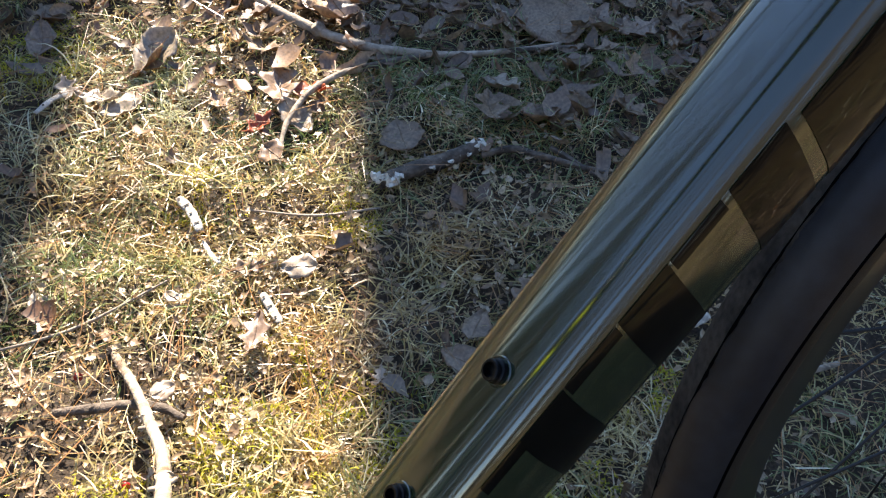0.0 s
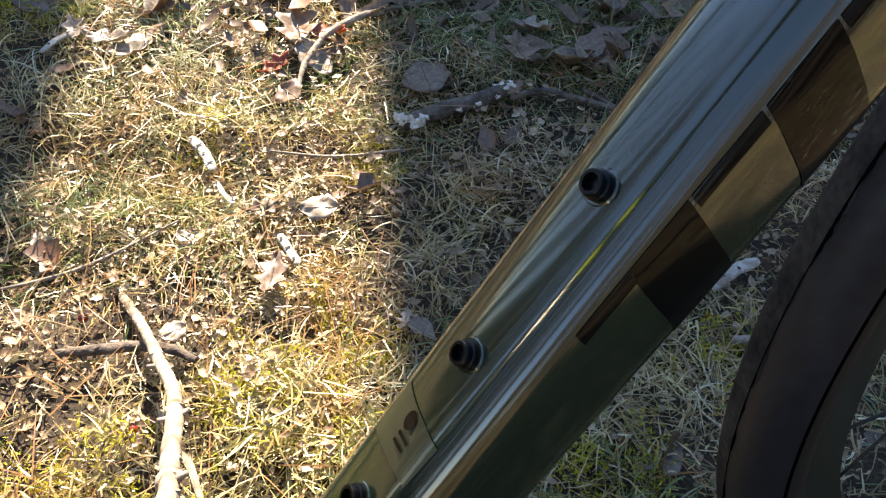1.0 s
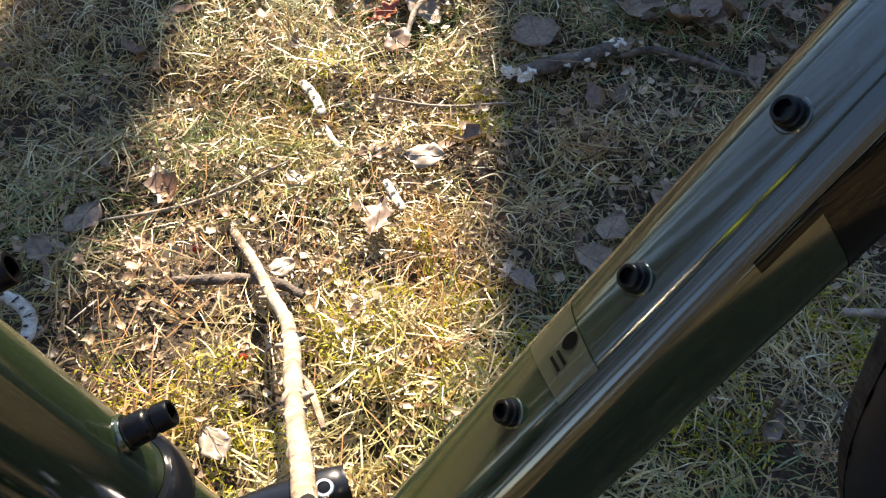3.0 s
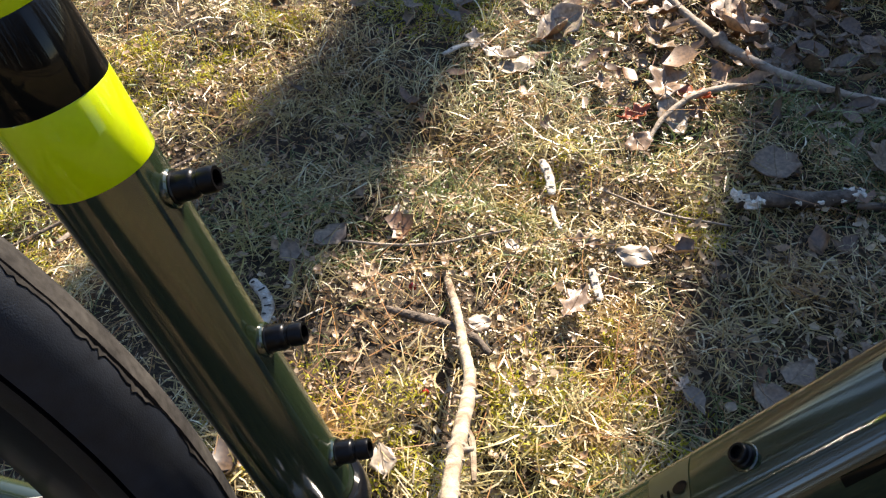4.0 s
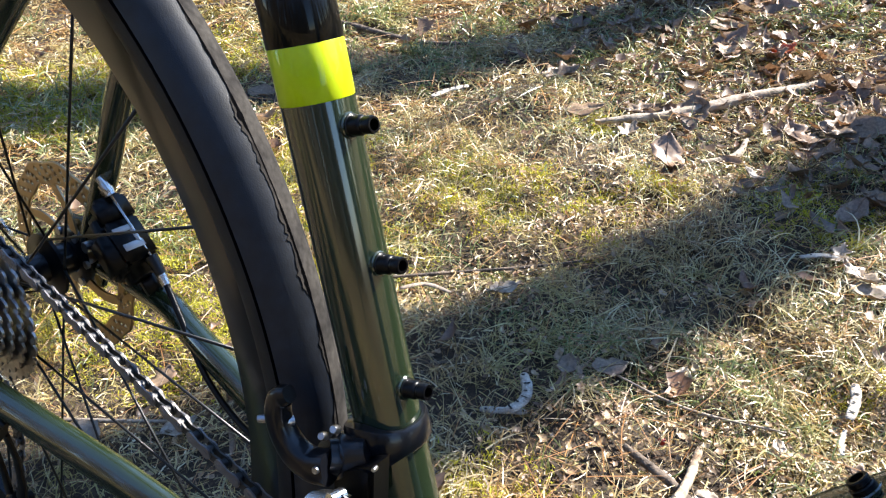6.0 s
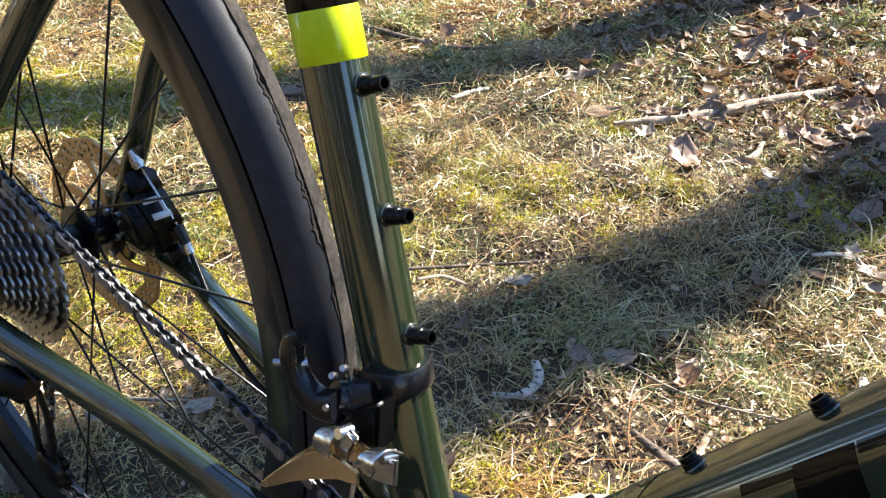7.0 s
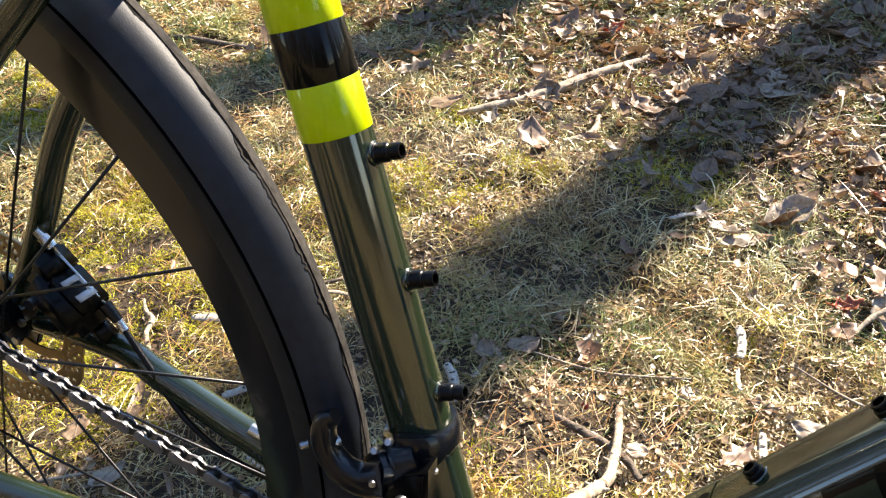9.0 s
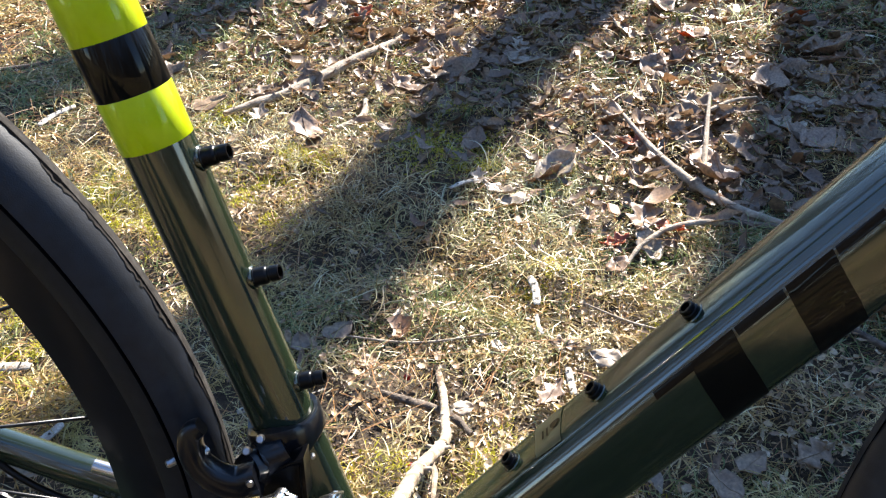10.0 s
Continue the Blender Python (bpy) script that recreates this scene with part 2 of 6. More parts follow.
def soil_material():
    """Dark soil where the grass is built, dry grass colours over the ground beyond."""
    m = material("forest_soil", (0.034, 0.023, 0.014), 0.95, 0, 0, 0.75, 260, 1.0, 220, second=(0.075, 0.051, 0.030), second_scale=38)
    nt = m.node_tree
    b = nt.nodes["Principled BSDF"]
    old = b.inputs["Base Color"].links[0].from_socket
    tc = nt.nodes.new("ShaderNodeTexCoord")
    far = nt.nodes.new("ShaderNodeVectorMath")
    far.operation = "DISTANCE"
    far.inputs[1].default_value = (-0.65, 1.35, 0)
    nt.links.new(tc.outputs["Object"], far.inputs[0])
    ramp = nt.nodes.new("ShaderNodeMapRange")
    ramp.inputs[1].default_value, ramp.inputs[2].default_value = 2.2, 4.2
    nt.links.new(far.outputs["Value"], ramp.inputs[0])
    straw = nt.nodes.new("ShaderNodeTexNoise")
    straw.inputs["Scale"].default_value, straw.inputs["Detail"].default_value = 25, 6
    nt.links.new(tc.outputs["Object"], straw.inputs["Vector"])
    cr = nt.nodes.new("ShaderNodeValToRGB")
    cr.color_ramp.elements[0].position, cr.color_ramp.elements[0].color = 0.35, (0.09, 0.066, 0.032, 1)
    cr.color_ramp.elements[1].position, cr.color_ramp.elements[1].color = 0.65, (0.25, 0.18, 0.08, 1)
    nt.links.new(straw.outputs["Fac"], cr.inputs[0])
    wide = nt.nodes.new("ShaderNodeTexNoise")
    wide.inputs["Scale"].default_value, wide.inputs["Detail"].default_value = 0.9, 5
    nt.links.new(tc.outputs["Object"], wide.inputs["Vector"])
    wr = nt.nodes.new("ShaderNodeValToRGB")
    for pos, col in ((0.35, (0.45, 0.40, 0.38, 1)), (0.5, (1.0, 0.95, 0.9, 1)), (0.66, (0.62, 0.78, 0.45, 1))):
        e = wr.color_ramp.elements[0] if pos == 0.35 else wr.color_ramp.elements.new(pos)
        e.position, e.color = pos, col
    wr.color_ramp.elements[-1].color = (0.62, 0.78, 0.45, 1)
    nt.links.new(wide.outputs["Fac"], wr.inputs[0])
    tint = nt.nodes.new("ShaderNodeMix")
    tint.data_type = "RGBA"
    tint.blend_type = "MULTIPLY"
    tint.inputs[0].default_value = 1.0
    nt.links.new(cr.outputs[0], tint.inputs[6])
    nt.links.new(wr.outputs[0], tint.inputs[7])
    mx = nt.nodes.new("ShaderNodeMix")
    mx.data_type = "RGBA"
    nt.links.new(ramp.outputs[0], mx.inputs[0])
    nt.links.new(old, mx.inputs[6])
    nt.links.new(tint.outputs[2], mx.inputs[7])
    nt.links.new(mx.outputs[2], b.inputs["Base Color"])
    return m


SOIL = soil_material()


# ---- geometry helpers ----
def part(name, bm, mat, parent=None, label="", sharp=38.0):
    """Links a bmesh as one mesh object, smooth but for its sharp edges."""
    bmesh.ops.recalc_face_normals(bm, faces=bm.faces)
    for e in bm.edges:
        if len(e.link_faces) == 2 and e.calc_face_angle(0.0) > radians(sharp):
            e.smooth = False
    me = bpy.data.meshes.new(name)
    bm.to_mesh(me)
    bm.free()
    me.polygons.foreach_set("use_smooth", [True] * len(me.polygons))
    me.materials.append(mat)
    ob = new(name, me)
    if parent is not None:
        ob.parent = parent
    if label:
        ob["label"] = label
    return ob


def bezier(pts, k=6):
    """Catmull-Rom points through pts."""
    p = [Vector(q) for q in pts]
    p = [p[0] * 2 - p[1]] + p + [p[-1] * 2 - p[-2]]
    out = []
    for i in range(1, len(p) - 2):
        for j in range(k):
            u = j / k
            out.append(0.5 * ((2 * p[i]) + (p[i + 1] - p[i - 1]) * u + (2 * p[i - 1] - 5 * p[i] + 4 * p[i + 1] - p[i + 2]) * u * u
                              + (3 * p[i] - p[i - 1] - 3 * p[i + 1] + p[i + 2]) * u ** 3))
    out.append(p[-2])
    return out


def sweep(bm, pts, rad, seg=16, up=(0, 1, 0), power=2.0, caps=True, rough=0.0):
    """A tube along pts; rad: one radius or pair, or one for each point: (along up, across)."""
    pts = [Vector(p) for p in pts]
    n = len(pts)
    if not isinstance(rad, list):
        rad = [rad] * n
    if len(rad) != n:
        rad = [tuple(np.interp(i / (n - 1), np.linspace(0, 1, len(rad)), [r[k] if isinstance(r, tuple) else r for r in rad]) for k in (0, 1)) for i in range(n)]
    rings, up = [], Vector(up)
    for i, p in enumerate(pts):
        t = (pts[min(i + 1, n - 1)] - pts[max(i - 1, 0)]).normalized()
        b = t.cross(up)
        if b.length < 1e-4:
            b = t.cross(Vector((1, 0.3, 0.2)))
        b.normalize()
        a = b.cross(t).normalized()
        ra, rb = rad[i] if isinstance(rad[i], tuple) else (rad[i], rad[i])
        ring = []
        for k in range(seg):
            w = 2 * math.pi * k / seg
            c, s = math.cos(w), math.sin(w)
            c, s = math.copysign(abs(c) ** (2 / power), c), math.copysign(abs(s) ** (2 / power), s)
            j = 1 + (rough * noise.noise(p * 90 + Vector((c, s, 0)) * 1.3) if rough else 0)
            ring.append(bm.verts.new(p + (a * ra * c + b * rb * s) * j))
        rings.append(ring)
    for r0, r1 in zip(rings, rings[1:]):
        for k in range(seg):
            bm.faces.new((r0[k], r0[(k + 1) % seg], r1[(k + 1) % seg], r1[k]))
    if caps:
        bm.faces.new(rings[0][::-1])
        bm.faces.new(rings[-1])
    return rings


def cyl(bm, p0, p1, r0, r1=None, seg=16):
    r1 = r0 if r1 is None else r1
    sweep(bm, [p0, p1], [(r0, r0), (r1, r1)], seg, up=(0.31, 0.2, 0.93))


def lathe(bm, profile, centre, seg=96, closed=True, start=0.0, span=2 * math.pi):
    """Turns a profile of (radius, y) about the y axis through centre."""
    c = Vector(centre)
    full = abs(span - 2 * math.pi) < 1e-6
    n = seg if full else seg + 1
    rings = []
    for i in range(n):
        w = start + span * i / seg
        rings.append([bm.verts.new(c + Vector((r * math.cos(w), y, r * math.sin(w)))) for r, y in profile])
    for i in range(seg):
        a, b = rings[i], rings[(i + 1) % n]
        m = len(profile)
        for k in range(m if closed else m - 1):
            bm.faces.new((a[k], a[(k + 1) % m], b[(k + 1) % m], b[k]))
    return rings


def plate(bm, poly, y0, y1, bevel=0.0):
    """A flat plate: an outline of (x, z) between two y."""
    lo = [bm.verts.new((x, y0, z)) for x, z in poly]
    hi = [bm.verts.new((x, y1, z)) for x, z in poly]
    n = len(poly)
    faces = [bm.faces.new(lo), bm.faces.new(hi[::-1])]
    edges = []
    for k in range(n):
        f = bm.faces.new((lo[k], hi[k], hi[(k + 1) % n], lo[(k + 1) % n]))
        faces.append(f)
    if bevel:
        edges = [e for f in faces[:2] for e in f.edges]
        bmesh.ops.bevel(bm, geom=edges, offset=bevel, segments=2, affect="EDGES")


def gear(bm, centre, r, teeth, y0, y1, inner, depth=0.004):
    """A toothed ring about the y axis."""
    c, n = Vector(centre), teeth * 4
    rows = []
    for y in (y0, y1):
        for which in (0, 1):
            row = []
            for i in range(n):
                w = 2 * math.pi * i / n
                rr = inner if which else r - depth * (0.0, 0.25, 1.0, 0.25)[i % 4]
                row.append(bm.verts.new(c + Vector((rr * math.cos(w), y, rr * math.sin(w)))))
            rows.append(row)
    o0, i0, o1, i1 = rows
    for i in range(n):
        j = (i + 1) % n
        bm.faces.new((o0[i], o0[j], i0[j], i0[i]))
        bm.faces.new((o1[j], o1[i], i1[i], i1[j]))
        bm.faces.new((o0[j], o0[i], o1[i], o1[j]))
        bm.faces.new((i0[i], i0[j], i1[j], i1[i]))


def box(bm, m, size, bevel=0.001):
    made = bmesh.ops.create_cube(bm, size=1, matrix=m @ Matrix.Diagonal((*size, 1)))
    if bevel:
        edges = list({e for v in made["verts"] for e in v.link_edges})
        bmesh.ops.bevel(bm, geom=edges, offset=bevel, segments=2, affect="EDGES")


# ---- ground height ----
_tables = np.random.RandomState(5).rand(8, 256, 256)


def value_noise(x, y, freq, k=0):
    """Smooth noise in 0..1 for arrays of places."""
    x, y = np.asarray(x, float) * freq + 1000.0, np.asarray(y, float) * freq + 1000.0
    xi, yi = np.floor(x).astype(int), np.floor(y).astype(int)
    u, v = x - xi, y - yi
    u, v = u * u * (3 - 2 * u), v * v * (3 - 2 * v)
    tab = _tables[k]
    a, b = tab[xi % 256, yi % 256], tab[(xi + 1) % 256, yi % 256]
    c, d = tab[xi % 256, (yi + 1) % 256], tab[(xi + 1) % 256, (yi + 1) % 256]
    return (a * (1 - u) + b * u) * (1 - v) + (c * (1 - u) + d * u) * v


def height(x, y):
    return 0.022 * (value_noise(x, y, 3.0, 0) - 0.5) + 0.012 * (value_noise(x, y, 11.0, 1) - 0.5) + 0.006 * (value_noise(x, y, 37.0, 2) - 0.5) - 0.004 + 0.018 * np.exp(-((np.asarray(y, float) + 0.05) / 0.10) ** 2 - (np.asarray(x, float) / 1.2) ** 4)


def floor_at(x, y, lift=0.0):
    return Vector((x, y, float(height(x, y)) + lift))


# ---- the ground sheet ----
def ground_sheet():
    """One sheet, fine near the bicycle, that reaches the horizon."""
    near = np.arange(-3.2, 3.6001, 0.04)
    far = np.array([0.2, 0.6, 1.4, 3.0, 6.0, 12.0, 25.0, 60.0, 150.0, 400.0, 900.0])
    axis = np.concatenate([(near[0] - far)[::-1], near, near[-1] + far])
    xs, ys = np.meshgrid(axis, axis, indexing="ij")
    zs = height(xs, ys)
    n = len(axis)
    verts = np.stack([xs, ys, zs], -1).reshape(-1, 3)
    i = np.arange(n * n).reshape(n, n)
    faces = np.stack([i[:-1, :-1], i[1:, :-1], i[1:, 1:], i[:-1, 1:]], -1).reshape(-1, 4)
    me = bpy.data.meshes.new("ground")
    me.from_pydata(verts.tolist(), [], faces.tolist())
    me.polygons.foreach_set("use_smooth", [True] * len(me.polygons))
    me.materials.append(SOIL)
    return tagged(new("ground", me), "dark brown woodland soil under dry grass", "ground", kind="structure")


ground_sheet()


# ---- trees round the clearing ----
def tree(place, lean, radius, tall, seed, label, first_limb=5.0, knee=0.0, foot=(0.0, 0.0)):
    """A bare tree; below the height knee its trunk follows foot instead of lean."""
    rng = random.Random(seed)
    base = new("tree")
    base.location = (place[0], place[1], 0)
    tagged(base, label, "tree", "trees round the clearing")
    pts, rad = [], []

    def axis(u):
        high = 0.2 * math.log(1 + math.exp((u * tall - knee) / 0.2)) if knee else u * tall
        low = u * tall - high
        return Vector((foot[0] * low + lean[0] * high + 0.03 * math.sin(3 * u + seed), foot[1] * low + lean[1] * high + 0.03 * math.cos(2 * u + seed), -0.1 + u * tall))

    for i in range(17):
        u = i / 16
        pts.append(axis(u))
        rad.append((radius * (1.12 if i == 0 else 1 - 0.16 * u - 0.6 * max(0, u - 0.6)),) * 2)
    bm = bmesh.new()
    sweep(bm, pts, rad, 18, up=(1, 0, 0), rough=0.12)
    part("trunk", bm, BARK, base)
    crown = bmesh.new()
    for k in range(9):
        u = first_limb / tall + (1 - first_limb / tall) * (k + 0.5) / 9
        if u > 0.97:
            continue
        p = axis(u)
        w = rng.uniform(0, 6.28)
        length = rng.uniform(0.9, 2.2) * (1.2 - 0.6 * u)
        d = Vector((math.cos(w), math.sin(w), rng.uniform(0.35, 0.9))).normalized()
        bend = Vector((rng.uniform(-0.3, 0.3), rng.uniform(-0.3, 0.3), 0.3))
        q = [p, p + d * length * 0.5, p + d * length + bend * length * 0.4]
        limb = bmesh.new()
        sweep(limb, bezier(q, 4), [(radius * 0.28,) * 2, (radius * 0.07,) * 2], 8, up=(0.3, 0.5, 0.8))
        part("limb", limb, BARK, base)
        for _ in range(9):
            s = rng.uniform(0.3, 1.0)
            a = q[0].lerp(q[2], s)
            e = a + Vector((rng.uniform(-1, 1), rng.uniform(-1, 1), rng.uniform(-0.1, 0.9))) * length * 0.45
            mid = a.lerp(e, 0.5) + Vector((rng.uniform(-1, 1), rng.uniform(-1, 1), 0.4)) * 0.08
            sweep(crown, [a, mid, e], [(0.014, 0.014), (0.009, 0.009), (0.003, 0.003)], 4, up=(0.3, 0.5, 0.8))
    part("crown", crown, BARK, base, "bare winter twigs")
    return base


# those towards the sun throw the trunk shadows over the grass
tree((1.780, 6.60), (0.010, 0.0), 0.122, 9.5, 1, "tall bare tree with a straight brown trunk", 6.0)
tree((2.66, 6.05), (-0.010, 0.0), 0.45, 11.0, 2, "broad old tree with rough brown bark", 6.0)
tree((2.27, 5.76), (-0.198, -0.02), 0.085, 8.0, 4, "slender leaning bare tree", 6.4)
leaning = tree((0.02, 6.08), (-0.44, 0.386), 0.135, 6.5, 3, "leaning bare tree with a bent brown trunk", 5.6, 3.67, (0.25, 0.0))
bm = bmesh.new()
sweep(bm, [Vector((0.959, -0.042, 3.57)), Vector((0.910, -0.22, 3.75)), Vector((0.827, -0.406, 3.90))], [(0.024, 0.024), (0.018, 0.018), (0.008, 0.008)], 8, up=(0.3, 0.5, 0.8))
part("limb", bm, BARK, leaning)
for k, (x, y, r, h) in enumerate(((-7.5, 5.0, 0.16, 10), (-5.2, 9.4, 0.2, 11), (-2.2, 11.0, 0.17, 12), (7.2, 7.4, 0.2, 11), (8.0, 1.5, 0.18, 10), (5.2, -4.6, 0.15, 9),
                                  (1.6, -6.4, 0.2, 11), (-1.9, -5.2, 0.14, 9), (-2.9, -7.2, 0.2, 11), (-8.0, 1.2, 0.17, 10), (3.4, -9.5, 0.22, 12), (-3.6, -9.0, 0.2, 11))):
    tree((x, y), (0.02 * math.sin(k * 2.1), 0.02 * math.cos(k * 1.7)), r, h, 20 + k, "bare winter tree with a brown trunk", 2.8)



def far_woods():
    """The bare trunks of the woods beyond, too many to count; they stay below the sun, with clear gaps."""
    rng = random.Random(9)
    bm = bmesh.new()
    for k in range(580):
        w, d = rng.uniform(0, 2 * math.pi) if k < 360 else rng.uniform(math.pi, 1.9 * math.pi), rng.uniform(9, 26)
        if 211 < math.degrees(w) < 223 or 338 < math.degrees(w) < 356:
            continue
        r = rng.uniform(0.10, 0.30)
        d = d * 0.6 + 9
        sunward = 25 < math.degrees(w) < 120
        x, y, h = d * math.cos(w), d * math.sin(w), d * (rng.uniform(0.28, 0.50) if sunward else rng.uniform(0.35, 0.95))
        top = Vector((x + rng.uniform(-0.5, 0.5), y + rng.uniform(-0.5, 0.5), h))
        sweep(bm, [Vector((x, y, -0.1)), Vector((x, y, 0)).lerp(top, 0.5), top], [(r, r), (r * 0.8, r * 0.8), (r * 0.2, r * 0.2)], 6, up=(1, 0, 0))
        for _ in range(6):
            a = Vector((x, y, 0)).lerp(top, rng.uniform(0.2, 0.9))
            e = a + Vector((rng.uniform(-1, 1), rng.uniform(-1, 1), rng.uniform(0.0, 0.9))) * 1.8
            sweep(bm, [a, e], [(r * 0.25, r * 0.25), (r * 0.06, r * 0.06)], 4, up=(0.2, 0.3, 0.9))
    ob = part("far_woods", bm, BARK)
    return tagged(ob, "bare brown trunks of distant winter woods", "woods", kind="stuff")


far_woods()

# ---- the bicycle: x forward, y to its far side, z up, from the bottom bracket ----
bicycle = new("bicycle")
bicycle.matrix_world = Matrix.Translation((0, 0, 0.2766)) @ pose(0, 0, 0, -8.427, 0, 0) @ pose(0, 0, 0, 0, 0.636, 0)
tagged(bicycle, "olive green gravel bicycle leaning on dry grass, with neon yellow bands", "bicycle")
SEAT, DOWN = radians(74.0), radians(51.21)
US, NS = Vector((-math.cos(SEAT), 0, math.sin(SEAT))), Vector((math.sin(SEAT), 0, math.cos(SEAT)))
UD, ND = Vector((math.cos(DOWN), 0, math.sin(DOWN))), Vector((-math.sin(DOWN), 0, math.cos(DOWN)))
SIDE = Vector((0, 1, 0))
AXLE = Vector((-0.428, 0, 0.090))
TYRE_R, TYRE_W = 0.351, 0.0195
FRONT = Vector((0.600, 0, 0.090))
R_SEAT = 0.0168


def seat_at(a):
    return US * a


# frame
bm = bmesh.new()
sweep(bm, [seat_at(a) for a in (0.0, 0.06, 0.12, 0.2, 0.3, 0.40, 0.50)], [0.0185, 0.0178, 0.0172, R_SEAT, R_SEAT, R_SEAT, R_SEAT], 40)
seat_tube = part("seat_tube", bm, OLIVE, bicycle)


def seat_band(name, a0, a1, mat, label):
    bm = bmesh.new()
    r = R_SEAT + 0.0003
    sweep(bm, [seat_at(a) for a in (a0, a0 + 0.0004, a1 - 0.0004, a1)], [(r - 0.0002,) * 2, (r,) * 2, (r,) * 2, (r - 0.0002,) * 2], 40)
    part(name, bm, mat, seat_tube, label)


A_BAND, B_W = 0.3255, 0.0245
seat_band("colour_band", A_BAND, A_BAND + B_W, NEON, "glossy neon yellow band")
seat_band("colour_band", A_BAND + B_W, A_BAND + 2 * B_W, BLACK_GLOSS, "glossy black band")
seat_band("colour_band", A_BAND + 2 * B_W, A_BAND + 3 * B_W, NEON, "glossy neon yellow band")
seat_band("colour_band", A_BAND + 3 * B_W, A_BAND + 4 * B_W, BLACK_GLOSS, "glossy black band")

DT_H, DT_W, DT_C, DT_P = 0.0258, 0.0234, -0.0006, 3.0   # half depth, half width, offset and squareness of the down tube


bm = bmesh.new()
stations = [0.0, 0.03, 0.08, 0.15, 0.25, 0.35, 0.45, 0.55, 0.64]
sweep(bm, [UD * s + ND * DT_C for s in stations], [(DT_W, DT_H)] * len(stations), 128, power=DT_P)
down_tube = part("down_tube", bm, OLIVE, bicycle)


def dt_point(s, w, lift):
    """A place on the down tube's skin: s along it, w round it (0 at the near side, 90 on top)."""
    t = math.tan(radians(w))
    w = math.atan(math.copysign(abs(t) ** (DT_P / 2.2), t)) + (math.pi if abs(w) > 90 else 0)
    c, q = math.cos(w), math.sin(w)
    e = 2 / DT_P
    c, q = math.copysign(abs(c) ** e, c), math.copysign(abs(q) ** e, q)
    return UD * s - SIDE * (DT_W + lift) * c + ND * (DT_C + (DT_H + lift) * q)


def dt_patch(name, corners, mat, label, lift=0.0004, n=8):
    """A thin print on the tube: corners (s, w) in order round it."""
    bm = bmesh.new()
    grid = []
    (s0, w0), (s1, w1), (s2, w2), (s3, w3) = corners
    for i in range(n + 1):
        u = i / n
        row = []
        for j in range(n + 1):
            v = j / n
            s = (s0 * (1 - u) + s1 * u) * (1 - v) + (s3 * (1 - u) + s2 * u) * v
            w = (w0 * (1 - u) + w1 * u) * (1 - v) + (w3 * (1 - u) + w2 * u) * v
            row.append(bm.verts.new(dt_point(s, w, lift)))
        grid.append(row)
    for i in range(n):
        for j in range(n):
            bm.faces.new((grid[i][j], grid[i + 1][j], grid[i + 1][j + 1], grid[i][j + 1]))
    part(name, bm, mat, down_tube, label)


# big black print on the near side, drawn as plain blocks
for s0, s1 in ((0.2462, 0.2700), (0.2955, 0.3225), (0.3500, 0.3740)):
    dt_patch("print_block", [(s0, 31), (s1, 31), (s1 + 0.001, 40), (s0 + 0.001, 40)], BLACK_GLOSS, "black printed block")
for s0, w in ((0.2560, 40), (0.3105, 40), (0.3640, 40)):
    dt_patch("print_block", [(s0, -55), (s0 + 0.0255, -55), (s0 + 0.0395, w), (s0 + 0.0145, w)], BLACK_GLOSS, "black printed block")
dt_patch("print_block", [(0.3960, -55), (0.4560, -55), (0.4560, 36), (0.4080, 36)], BLACK_GLOSS, "black printed block")
# label on top, between the bosses
dt_patch("label", [(0.1735, 65), (0.1915, 63), (0.1950, 122), (0.1735, 122)], DECAL_GREY, "clear label with a dark dot")


def dt_dot(s, w, rs, rw, mat, lift=0.0008):
    bm = bmesh.new()
    vs = [bm.verts.new(dt_point(s + rs * math.cos(a), w + rw * math.sin(a), lift)) for a in np.linspace(0, 2 * math.pi, 20, endpoint=False)]
    bm.faces.new(vs)
    part("printed_dot", bm, mat, down_tube, "dark printed dot")


dt_dot(0.1890, 94, 0.0036, 5.0, BLACK_GLOSS)
for s in (0.1800, 0.1832):
    dt_patch("printed_bar", [(s - 0.0007, 84), (s + 0.0007, 84), (s + 0.0007, 96), (s - 0.0007, 96)], BLACK_GLOSS, "dark printed bar", 0.0008, 2)

HEAD_LOW, HEAD_TOP = Vector((0.415, 0, 0.470)), Vector((0.372, 0, 0.610))
bm = bmesh.new()
sweep(bm, [HEAD_LOW, HEAD_TOP], [(0.026, 0.026), (0.023, 0.023)], 28)
part("head_tube", bm, OLIVE, bicycle)
bm = bmesh.new()
sweep(bm, [seat_at(0.485), Vector((0.10, 0, 0.545)), Vector((0.380, 0, 0.585))], [(0.016, 0.016), (0.017, 0.02), (0.018, 0.022)], 24)
part("top_tube", bm, OLIVE, bicycle)
bm = bmesh.new()
cyl(bm, (0, -0.036, 0), (0, 0.036, 0), 0.0225, seg=32)
part("bottom_bracket_shell", bm, OLIVE, bicycle)


def stay(name, pts, rad, label=""):
    bm = bmesh.new()
    sweep(bm, bezier(pts, 6), rad, 24)
    return part(name, bm, OLIVE, bicycle, label)


